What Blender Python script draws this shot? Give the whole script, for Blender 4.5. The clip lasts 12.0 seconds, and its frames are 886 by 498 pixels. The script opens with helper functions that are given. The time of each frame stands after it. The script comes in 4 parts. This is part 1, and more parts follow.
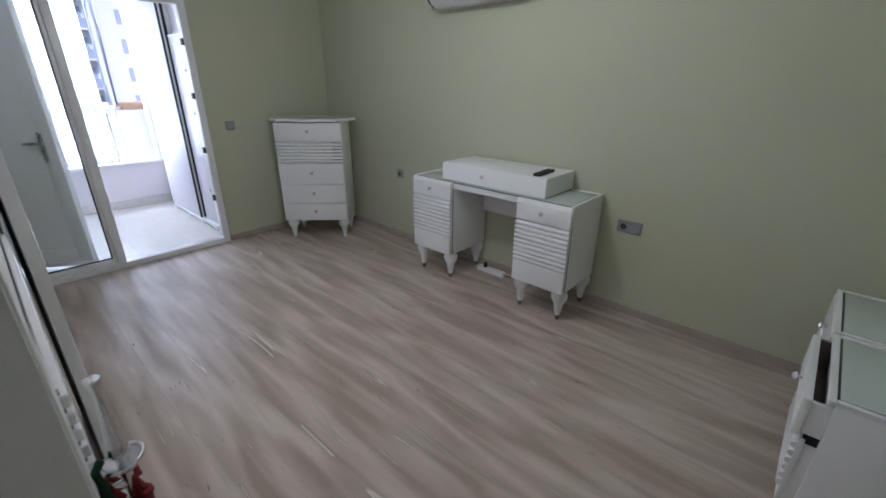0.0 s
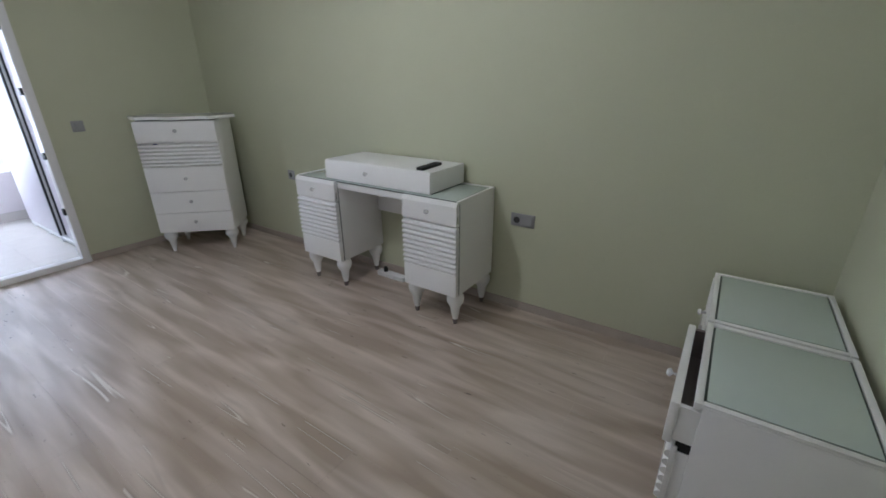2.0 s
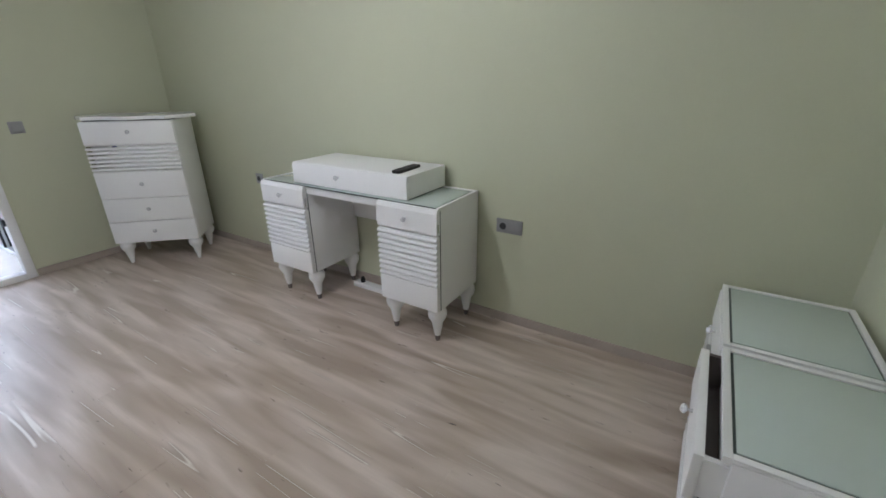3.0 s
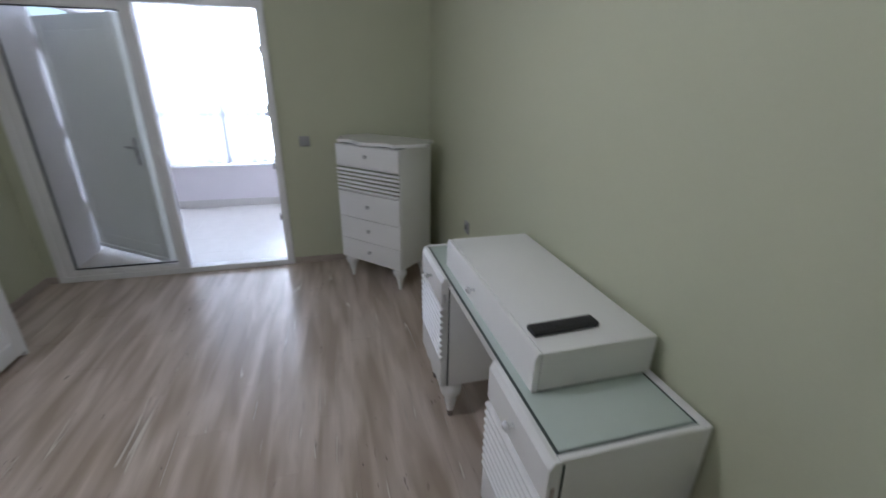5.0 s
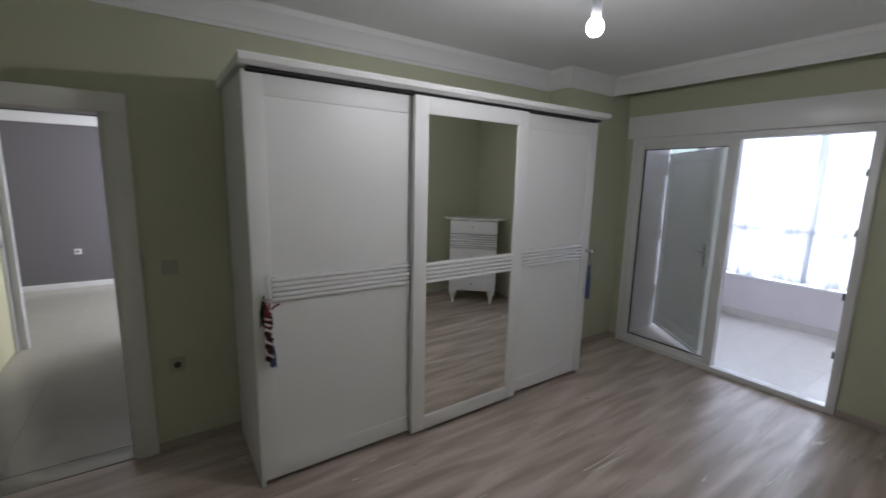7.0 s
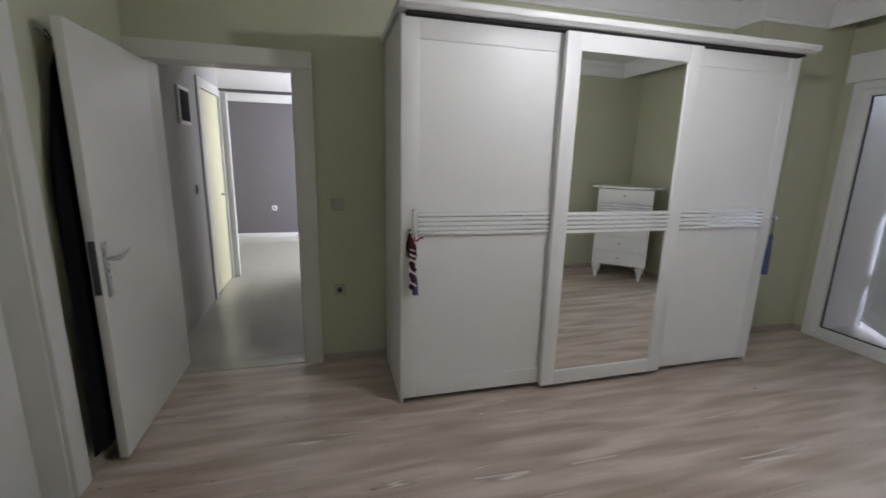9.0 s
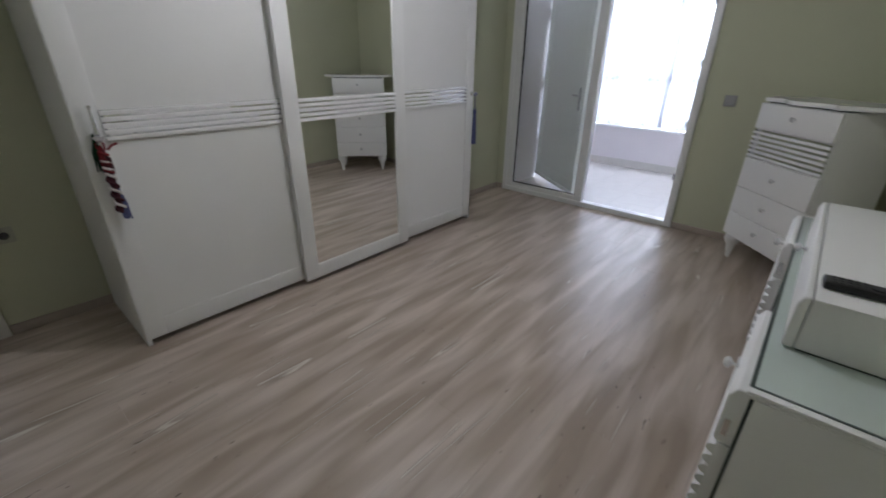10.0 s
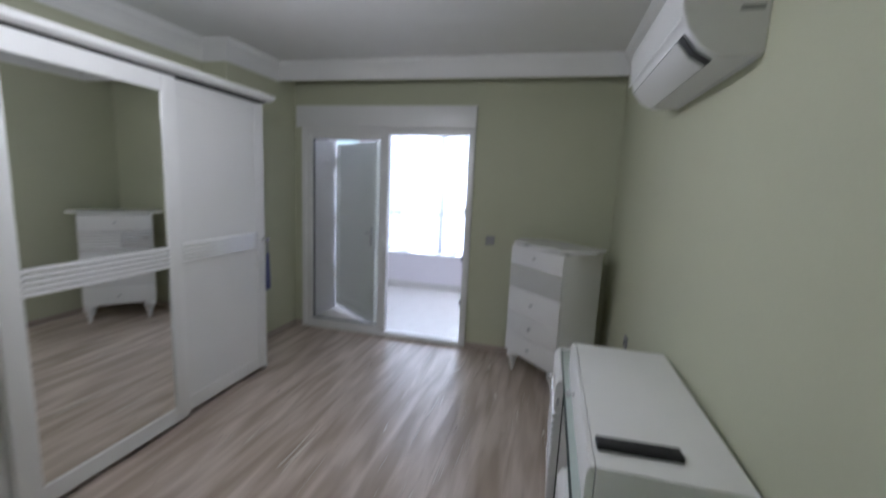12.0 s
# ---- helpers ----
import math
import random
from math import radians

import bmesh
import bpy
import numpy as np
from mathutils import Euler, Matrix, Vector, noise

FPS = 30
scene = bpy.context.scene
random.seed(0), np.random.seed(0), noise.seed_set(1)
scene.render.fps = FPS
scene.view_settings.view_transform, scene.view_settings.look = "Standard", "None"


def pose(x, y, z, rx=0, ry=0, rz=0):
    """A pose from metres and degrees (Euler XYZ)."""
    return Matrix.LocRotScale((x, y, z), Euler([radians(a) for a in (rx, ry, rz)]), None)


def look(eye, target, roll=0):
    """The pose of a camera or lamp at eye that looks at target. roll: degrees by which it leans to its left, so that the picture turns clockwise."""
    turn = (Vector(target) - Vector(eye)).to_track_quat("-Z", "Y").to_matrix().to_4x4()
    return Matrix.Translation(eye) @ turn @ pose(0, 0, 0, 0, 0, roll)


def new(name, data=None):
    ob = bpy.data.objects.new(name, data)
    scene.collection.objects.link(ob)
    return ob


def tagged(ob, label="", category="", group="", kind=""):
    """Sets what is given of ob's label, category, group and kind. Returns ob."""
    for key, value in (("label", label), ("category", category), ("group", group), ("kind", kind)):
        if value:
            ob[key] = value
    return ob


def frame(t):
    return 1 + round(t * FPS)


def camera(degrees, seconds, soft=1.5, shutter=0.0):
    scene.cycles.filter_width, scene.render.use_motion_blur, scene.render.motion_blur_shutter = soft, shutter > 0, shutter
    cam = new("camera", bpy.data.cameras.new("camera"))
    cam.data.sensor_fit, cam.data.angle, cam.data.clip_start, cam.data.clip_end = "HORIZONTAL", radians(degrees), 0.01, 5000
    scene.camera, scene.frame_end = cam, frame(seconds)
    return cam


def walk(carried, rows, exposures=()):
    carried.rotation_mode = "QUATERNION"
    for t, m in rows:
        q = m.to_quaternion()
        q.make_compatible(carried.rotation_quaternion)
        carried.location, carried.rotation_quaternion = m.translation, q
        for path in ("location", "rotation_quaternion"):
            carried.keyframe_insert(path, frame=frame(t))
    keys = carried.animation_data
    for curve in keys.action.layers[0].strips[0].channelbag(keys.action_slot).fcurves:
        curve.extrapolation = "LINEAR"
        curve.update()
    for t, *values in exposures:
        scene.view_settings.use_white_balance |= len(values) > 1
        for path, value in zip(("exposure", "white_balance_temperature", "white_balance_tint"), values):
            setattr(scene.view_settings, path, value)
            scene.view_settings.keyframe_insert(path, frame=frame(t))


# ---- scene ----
cam = camera(93.1, 12.0, soft=1.6, shutter=0.25)
PATH = [
    (0, (1.167, 1.007, 1.493), (-0.079, 2.379, 0.741), 0.3),
    (0.5, (1.094, 1.111, 1.427), (-0.152, 2.487, 0.682), 0.4),
    (1, (1.047, 1.21, 1.41), (-0.187, 2.595, 0.663), 0.3),
    (1.5, (1.152, 1.324, 1.43), (0.014, 2.788, 0.681), 0.0),
    (2, (1.294, 1.419, 1.412), (0.257, 2.956, 0.662), -0.3),
    (2.5, (1.246, 1.523, 1.379), (0.296, 3.12, 0.64), -0.4),
    (2.7, (1.206, 1.559, 1.382), (0.264, 3.158, 0.636), -0.6),
    (4.3, (1.169, 2.262, 1.418), (-0.213, 3.448, 0.59), 1.1),
    (4.5, (1.064, 2.428, 1.453), (-0.366, 3.542, 0.61), 0.8),
    (5, (0.732, 2.846, 1.58), (-1.056, 3.332, 0.829), 1.0),
    (5.2, (0.666, 2.974, 1.575), (-1.209, 3.111, 0.893), 1.3),
    (5.5, (0.691, 3.092, 1.627), (-1.166, 2.656, 1.026), 1.1),
    (5.7, (0.729, 3.107, 1.669), (-1.043, 2.334, 1.156), 1.2),
    (6, (0.827, 3.113, 1.655), (-0.775, 1.992, 1.233), 1.1),
    (6.5, (0.893, 3.126, 1.655), (-0.502, 1.739, 1.295), 1.0),
    (7, (1.029, 3.172, 1.658), (-0.088, 1.546, 1.328), 1.3),
    (7.5, (1.19, 3.182, 1.639), (0.417, 1.363, 1.33), 1.3),
    (7.7, (1.231, 3.177, 1.62), (0.577, 1.311, 1.324), 1.2),
    (8.5, (1.13, 3.2, 1.51), (0.79, 1.30, 1.12), 1.05),
    (9.3, (0.986, 3.234, 1.422), (0.249, 1.442, 0.927), 0.9),
    (9.5, (0.973, 3.225, 1.417), (0.041, 1.567, 0.799), 0.6),
    (9.7, (0.968, 3.225, 1.383), (-0.196, 1.763, 0.671), 0.7),
    (10, (0.983, 3.258, 1.365), (-0.383, 2.057, 0.532), 0.7),
    (10.5, (0.991, 3.299, 1.335), (-0.471, 2.297, 0.409), 0.9),
    (11, (1.009, 3.351, 1.307), (-0.413, 2.431, 0.243), 0.9),
    (11.3, (1.027, 3.38, 1.335), (-0.374, 2.491, 0.219), 0.8),
    (11.5, (1.034, 3.333, 1.443), (-0.424, 2.504, 0.353), 1.1),
    (11.7, (1.026, 3.275, 1.532), (-0.622, 2.524, 0.682), 1.9),
    (11.8, (1.0, 3.244, 1.553), (-0.75, 2.562, 0.866), 2.3),
    (12, (0.926, 3.179, 1.587), (-0.992, 2.701, 1.282), 2.7),
]
EXPOSURES = [
    (0.0, 1.20, 5740, 14), (2.0, 1.32, 5830, 13), (2.7, 1.78, 5870, 13), (4.5, 1.06, 5770, 14), (5.5, 1.12, 5790, 14), (6.5, 0.63, 5950, 14),
    (7.5, 0.86, 6100, 15), (9.5, 1.30, 6050, 14), (10.0, 1.07, 5980, 14), (11.0, 1.18, 5880, 13), (12.0, 1.08, 5770, 14),
]
walk(cam, [(t, look(eye, target, roll)) for t, eye, target, roll in PATH], EXPOSURES)

# ---- world and large lights ----
world = bpy.data.worlds.new("world")
scene.world = world
world.use_nodes = True
wn = world.node_tree.nodes
sky = wn.new("ShaderNodeTexSky")
sky.sky_type = "NISHITA"
sky.sun_disc = False
sky.sun_elevation = radians(50)
sky.sun_rotation = radians(90)
wn["Background"].inputs["Strength"].default_value = 0.09
world.node_tree.links.new(sky.outputs["Color"], wn["Background"].inputs["Color"])

sun = new("sun", bpy.data.lights.new("sun", "SUN"))
sun.data.energy, sun.data.angle, sun.data.color = 3.4, radians(2), (1.0, 0.96, 0.9)
sun.matrix_world = look((0, 0, 20), (-16.5, 3.0, 0))


def area_lamp(name, eye, target, size_x, size_y, watts, color):
    ob = new(name, bpy.data.lights.new(name, "AREA"))
    ob.data.shape, ob.data.size, ob.data.size_y = "RECTANGLE", size_x, size_y
    ob.data.energy, ob.data.color = watts, color
    ob.matrix_world = look(eye, target)
    return ob


# daylight in the balcony's window, and in an assumed, unseen window of the far room
area_lamp("balcony_daylight", (-5.46, 1.45, 1.46), (0, 1.45, 1.46), 1.46, 1.78, 96, (0.85, 0.915, 1.0))
area_lamp("far_room_daylight", (-0.52, -3.35, 1.45), (3, -3.35, 1.2), 1.3, 1.4, 46, (0.95, 0.95, 1.0))


# ---- materials ----
def mat(name, color, rough=0.5, metal=0.0, vary=0.06, scale=6.0, bump=0.0, bump_scale=180.0, coat=0.0, spec=0.5, transmission=0.0, emit=0.0, fine=90.0):
    """A surface with blotches, fine grain and a little relief."""
    m = bpy.data.materials.new(name)
    m.use_nodes = True
    nt = m.node_tree
    n, l = nt.nodes, nt.links
    b = n["Principled BSDF"]
    b.inputs["Roughness"].default_value = rough
    b.inputs["Metallic"].default_value = metal
    b.inputs["Coat Weight"].default_value = coat
    b.inputs["Coat Roughness"].default_value = 0.08
    b.inputs["Specular IOR Level"].default_value = spec
    b.inputs["Transmission Weight"].default_value = transmission
    if emit:
        b.inputs["Emission Color"].default_value = (*color, 1)
        b.inputs["Emission Strength"].default_value = emit
    tc = n.new("ShaderNodeTexCoord")
    big, small = n.new("ShaderNodeTexNoise"), n.new("ShaderNodeTexNoise")
    big.inputs["Scale"].default_value, small.inputs["Scale"].default_value = scale, fine
    big.inputs["Detail"].default_value = 4
    l.new(tc.outputs["Object"], big.inputs["Vector"])
    l.new(tc.outputs["Object"], small.inputs["Vector"])
    add = n.new("ShaderNodeMath")
    add.operation = "MULTIPLY_ADD"
    add.inputs[1].default_value = 0.35
    l.new(small.outputs["Fac"], add.inputs[0])
    l.new(big.outputs["Fac"], add.inputs[2])
    ramp = n.new("ShaderNodeMapRange")
    ramp.inputs["From Min"].default_value, ramp.inputs["From Max"].default_value = 0.35, 1.0
    ramp.inputs["To Min"].default_value, ramp.inputs["To Max"].default_value = 1 - vary, 1 + vary
    l.new(add.outputs["Value"], ramp.inputs["Value"])
    mix = n.new("ShaderNodeVectorMath")
    mix.operation = "SCALE"
    mix.inputs[0].default_value = color
    l.new(ramp.outputs["Result"], mix.inputs["Scale"])
    l.new(mix.outputs["Vector"], b.inputs["Base Color"])
    rr = n.new("ShaderNodeMapRange")
    rr.inputs["To Min"].default_value, rr.inputs["To Max"].default_value = max(0.0, rough * 0.85), min(1.0, rough * 1.15)
    l.new(big.outputs["Fac"], rr.inputs["Value"])
    l.new(rr.outputs["Result"], b.inputs["Roughness"])
    if bump:
        tex = n.new("ShaderNodeTexNoise")
        tex.inputs["Scale"].default_value = bump_scale
        tex.inputs["Detail"].default_value = 3
        l.new(tc.outputs["Object"], tex.inputs["Vector"])
        bp = n.new("ShaderNodeBump")
        bp.inputs["Strength"].default_value = bump
        bp.inputs["Distance"].default_value = 0.004
        l.new(tex.outputs["Fac"], bp.inputs["Height"])
        l.new(bp.outputs["Normal"], b.inputs["Normal"])
    return m


def glass_mat(name, color, rough=0.0):
    m = bpy.data.materials.new(name)
    m.use_nodes = True
    b = m.node_tree.nodes["Principled BSDF"]
    b.inputs["Base Color"].default_value = (*color, 1)
    b.inputs["Transmission Weight"].default_value = 1.0
    b.inputs["Roughness"].default_value = rough
    b.inputs["IOR"].default_value = 1.45
    return m


def curtain_mat(name, color, clear):
    """Sheer cloth: partly clear between the threads, partly glowing through."""
    m = bpy.data.materials.new(name)
    m.use_nodes = True
    n, l = m.node_tree.nodes, m.node_tree.links
    n.remove(n["Principled BSDF"])
    tc, wv = n.new("ShaderNodeTexCoord"), n.new("ShaderNodeTexNoise")
    wv.inputs["Scale"].default_value = 400
    l.new(tc.outputs["Object"], wv.inputs["Vector"])
    mr = n.new("ShaderNodeMapRange")
    mr.inputs["To Min"].default_value, mr.inputs["To Max"].default_value = clear * 0.7, clear * 1.3
    l.new(wv.outputs["Fac"], mr.inputs["Value"])
    # darker bands of long slack folds, painted into the cloth's tint and clearness
    mp, ga, gr = n.new("ShaderNodeMapping"), n.new("ShaderNodeTexNoise"), n.new("ShaderNodeMapRange")
    mp.inputs["Scale"].default_value = (1.0, 9.0, 0.35)
    mp.inputs["Rotation"].default_value = (radians(5), 0, 0)
    ga.inputs["Scale"].default_value, ga.inputs["Detail"].default_value = 1.0, 2.5
    gr.inputs["From Min"].default_value, gr.inputs["From Max"].default_value = 0.40, 0.62
    gr.inputs["To Min"].default_value, gr.inputs["To Max"].default_value = 0.5, 1.12
    l.new(tc.outputs["Object"], mp.inputs["Vector"])
    l.new(mp.outputs[0], ga.inputs["Vector"])
    l.new(ga.outputs["Fac"], gr.inputs["Value"])
    dense, clearer = n.new("ShaderNodeVectorMath"), n.new("ShaderNodeMath")
    dense.operation, clearer.operation = "SCALE", "MULTIPLY"
    dense.inputs[0].default_value = color
    l.new(gr.outputs["Result"], dense.inputs["Scale"])
    l.new(gr.outputs["Result"], clearer.inputs[0])
    l.new(mr.outputs["Result"], clearer.inputs[1])
    tr, tl, df = n.new("ShaderNodeBsdfTransparent"), n.new("ShaderNodeBsdfTranslucent"), n.new("ShaderNodeBsdfDiffuse")
    df.inputs["Color"].default_value = (*color, 1)
    l.new(dense.outputs[0], tl.inputs["Color"])
    half, mix = n.new("ShaderNodeMixShader"), n.new("ShaderNodeMixShader")
    half.inputs["Fac"].default_value = 0.4
    l.new(tl.outputs[0], half.inputs[1])
    l.new(df.outputs[0], half.inputs[2])
    l.new(clearer.outputs[0], mix.inputs["Fac"])
    l.new(half.outputs[0], mix.inputs[1])
    l.new(tr.outputs[0], mix.inputs[2])
    l.new(mix.outputs[0], n["Material Output"].inputs["Surface"])
    return m


def laminate_mat():
    """Greyed oak laminate: broad brown streaks along x, fine grain, dark knots and pale cracks, each plank its own cut."""
    m = bpy.data.materials.new("oak_laminate")
    m.use_nodes = True
    n, l = m.node_tree.nodes, m.node_tree.links
    b = n["Principled BSDF"]
    tc, info = n.new("ShaderNodeTexCoord"), n.new("ShaderNodeObjectInfo")
    shift = n.new("ShaderNodeVectorMath")
    shift.operation = "MULTIPLY_ADD"
    shift.inputs[1].default_value = (37.0, 53.0, 11.0)
    comb = n.new("ShaderNodeCombineXYZ")
    for axis in "XYZ":
        l.new(info.outputs["Random"], comb.inputs[axis])
    l.new(comb.outputs[0], shift.inputs[0])
    l.new(tc.outputs["Object"], shift.inputs[2])

    where = n.new("ShaderNodeNewGeometry")

    def noise_at(sx, sy, detail, dist=0.0, whole=False):
        mp, t = n.new("ShaderNodeMapping"), n.new("ShaderNodeTexNoise")
        mp.inputs["Scale"].default_value = (sx, sy, 1)
        t.inputs["Scale"].default_value = 1.0
        t.inputs["Detail"].default_value = detail
        t.inputs["Distortion"].default_value = dist
        l.new(where.outputs["Position"] if whole else shift.outputs[0], mp.inputs["Vector"])
        l.new(mp.outputs[0], t.inputs["Vector"])
        return t.outputs["Fac"]

    def rng(src, a, c, lo=0.0, hi=1.0):
        r = n.new("ShaderNodeMapRange")
        r.inputs["From Min"].default_value, r.inputs["From Max"].default_value = a, c
        r.inputs["To Min"].default_value, r.inputs["To Max"].default_value = lo, hi
        l.new(src, r.inputs["Value"])
        return r.outputs["Result"]

    def mul(p, q):
        x = n.new("ShaderNodeMath")
        x.operation = "MULTIPLY"
        l.new(p, x.inputs[0])
        l.new(q, x.inputs[1])
        return x.outputs[0]

    def mixc(fac, c1, c2):
        x = n.new("ShaderNodeMix")
        x.data_type = "RGBA"
        l.new(fac, x.inputs["Factor"])
        for slot, c in (("A", c1), ("B", c2)):
            sock = x.inputs[6 if slot == "A" else 7]
            if isinstance(c, tuple):
                sock.default_value = (*c, 1)
            else:
                l.new(c, sock)
        return x.outputs[2]

    band = rng(noise_at(1.45, 11.0, 1.2, 0.5, True), 0.33, 0.66)
    col = mixc(band, LAM_LIGHT, LAM_DARK)
    blotch = rng(noise_at(2.4, 14, 1.4, 1.0), 0.52, 0.76, 0.0, 0.45)
    col = mixc(blotch, col, LAM_DARK)
    grain = rng(noise_at(9, 130, 3), 0.3, 0.7, 0.0, 0.19)
    col = mixc(grain, col, LAM_GRAIN)
    tone = rng(info.outputs["Random"], 0, 1, 0.0, 0.10)
    col = mixc(tone, col, LAM_TONE)
    # saw marks and knots: a dark flame beside a thin pale crack
    line = noise_at(0.5, 14, 0.3, 0.1)
    dev = n.new("ShaderNodeMath")
    dev.operation = "SUBTRACT"
    dev.inputs[1].default_value = 0.5
    l.new(line, dev.inputs[0])
    ab = n.new("ShaderNodeMath")
    ab.operation = "ABSOLUTE"
    l.new(dev.outputs[0], ab.inputs[0])
    where_cracked = noise_at(2.6, 7.5, 1)
    flame = mul(rng(ab.outputs[0], 0.004, 0.040, 0.55, 0.0), rng(where_cracked, 0.56, 0.66))
    col = mixc(flame, col, (0.20, 0.155, 0.12))
    knot = mul(rng(noise_at(13, 60, 1, 0.4), 0.72, 0.80), rng(noise_at(1.7, 5.0, 1), 0.44, 0.56))
    col = mixc(knot, col, (0.13, 0.10, 0.083))
    crack = mul(rng(ab.outputs[0], 0.003, 0.011, 1.0, 0.0), rng(where_cracked, 0.572, 0.60))
    col = mixc(crack, col, (0.70, 0.65, 0.58))
    l.new(col, b.inputs["Base Color"])
    l.new(rng(noise_at(3, 30, 3), 0.3, 0.7, 0.29, 0.40), b.inputs["Roughness"])
    b.inputs["Specular IOR Level"].default_value = 0.58
    bp = n.new("ShaderNodeBump")
    bp.inputs["Strength"].default_value = 0.12
    bp.inputs["Distance"].default_value = 0.001
    l.new(noise_at(12, 220, 2), bp.inputs["Height"])
    l.new(bp.outputs["Normal"], b.inputs["Normal"])
    return m


LAM_LIGHT, LAM_DARK, LAM_GRAIN, LAM_TONE = (0.65, 0.555, 0.488), (0.37, 0.292, 0.224), (0.42, 0.34, 0.285), (0.47, 0.39, 0.335)
M_LAM = laminate_mat()
M_WALL = mat("sage_wall_paint", (0.54, 0.553, 0.410), 0.75, vary=0.03, scale=1.6, bump=0.10, bump_scale=140, spec=0.3)
M_CEIL = mat("white_ceiling_paint", (0.83, 0.83, 0.825), 0.85, vary=0.02, bump=0.05, spec=0.2)
M_BASE = mat("greige_skirting", (0.40, 0.335, 0.29), 0.45, vary=0.10, scale=9)
M_WHITE = mat("white_satin_lacquer", (0.85, 0.85, 0.845), 0.34, vary=0.02, scale=3, spec=0.5)
M_WARD = mat("white_wardrobe_foil", (0.81, 0.81, 0.80), 0.42, vary=0.02, scale=3, bump=0.03, bump_scale=300)
M_PVC = mat("white_pvc", (0.82, 0.82, 0.82), 0.30, vary=0.015, scale=4)
M_LEAF = mat("white_door_foil", (0.88, 0.89, 0.865), 0.30, vary=0.015, scale=3)
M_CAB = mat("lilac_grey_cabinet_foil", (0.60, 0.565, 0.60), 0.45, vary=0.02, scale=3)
M_DOOR = mat("cream_white_door_paint", (0.74, 0.73, 0.68), 0.38, vary=0.025, scale=4, bump=0.03, bump_scale=120)
M_DARK = mat("dark_gap", (0.02, 0.02, 0.02), 0.8, vary=0.2)
M_BLACK = mat("black_plastic", (0.012, 0.012, 0.014), 0.45, vary=0.2)
M_KEYS = mat("grey_rubber_keys", (0.04, 0.04, 0.045), 0.6, vary=0.2)
M_METAL = mat("brushed_steel", (0.62, 0.62, 0.63), 0.28, 1.0, vary=0.05, scale=30)
M_CHROME = mat("chrome", (0.80, 0.80, 0.81), 0.10, 1.0, vary=0.03)
M_CRYSTAL = mat("crystal_knob", (0.85, 0.86, 0.88), 0.06, 0.35, vary=0.03, coat=1.0)
M_MINT = mat("mint_glass_top", (0.56, 0.64, 0.605), 0.10, vary=0.015, coat=0.6, spec=0.6)
# glass edges, and strips that paint shade into gaps and under things
M_EDGE = mat("dark_glass_edge_and_gap_shade", (0.05, 0.07, 0.065), 0.3, vary=0.1)
M_STRIP = mat("silver_strip", (0.86, 0.87, 0.87), 0.012, 1.0, vary=0.004, fine=2.0)
M_MIRROR = mat("silvered_mirror", (0.90, 0.91, 0.90), 0.012, 1.0, vary=0.004, fine=2.0)
M_SOCK = mat("silver_grey_plastic", (0.33, 0.33, 0.34), 0.35, 0.3, vary=0.05)
M_SOCK2 = mat("beige_grey_switch", (0.42, 0.415, 0.335), 0.4, vary=0.05)
M_SOCKD = mat("dark_socket_well", (0.05, 0.05, 0.055), 0.4)
# taupe caps and fittings; also paints the shade inside the open drawer
M_TIP = mat("taupe_cap_and_drawer_shade", (0.16, 0.13, 0.12), 0.4, vary=0.1)
M_AC = mat("air_conditioner_plastic", (0.78, 0.78, 0.78), 0.30, vary=0.015)
M_TILE = mat("cream_gloss_tile", (0.66, 0.63, 0.59), 0.24, vary=0.05, scale=7, spec=0.5)
M_GROUT = mat("pale_grout", (0.655, 0.625, 0.575), 0.5)
M_BWALL = mat("lilac_white_balcony_paint", (0.77, 0.725, 0.74), 0.7, vary=0.03, scale=2, bump=0.1)
M_HALL = mat("grey_hall_paint", (0.44, 0.43, 0.40), 0.75, vary=0.03, scale=2, bump=0.05)
M_FAR = mat("violet_grey_paint", (0.175, 0.165, 0.175), 0.75, vary=0.04, scale=2, bump=0.05)
M_HFLOOR = mat("pale_gloss_floor_tile", (0.47, 0.45, 0.38), 0.16, vary=0.04, scale=5)
# cream paint with the yellow light on it put into the colour
M_YELLOW = mat("cream_paint_yellow_lit", (0.74, 0.71, 0.46), 0.5, vary=0.03)
M_WOOD = mat("orange_brown_wood", (0.36, 0.19, 0.09), 0.5, vary=0.25, scale=18)
M_RED = mat("red_yarn", (0.19, 0.012, 0.018), 0.9, vary=0.25, scale=60, bump=0.4, bump_scale=400)
M_YARNW = mat("white_yarn", (0.70, 0.67, 0.64), 0.9, vary=0.1, scale=60, bump=0.4, bump_scale=400)
M_GREEN = mat("dark_green_yarn", (0.008, 0.05, 0.022), 0.9, vary=0.3, scale=60, bump=0.4, bump_scale=400)
M_CLOTH = mat("black_cloth", (0.008, 0.008, 0.009), 0.95, vary=0.2, scale=30, bump=0.3, bump_scale=500, spec=0.1)
M_MAROON = mat("maroon_yarn", (0.06, 0.01, 0.018), 0.9, vary=0.3, scale=60, bump=0.4, bump_scale=400)
M_BLUE = mat("blue_violet_tassel", (0.095, 0.105, 0.235), 0.85, vary=0.2, scale=90, bump=0.4, bump_scale=500)
M_BULB = mat("lit_bulb", (1.0, 0.98, 0.95), 0.5, emit=295.0)
M_GLASS = glass_mat("clear_pane", (0.95, 0.98, 0.97))
M_GGLASS = glass_mat("green_tinted_pane", (0.955, 0.985, 0.978))
M_SHEER = curtain_mat("white_sheer", (0.225, 0.23, 0.25), 0.06)
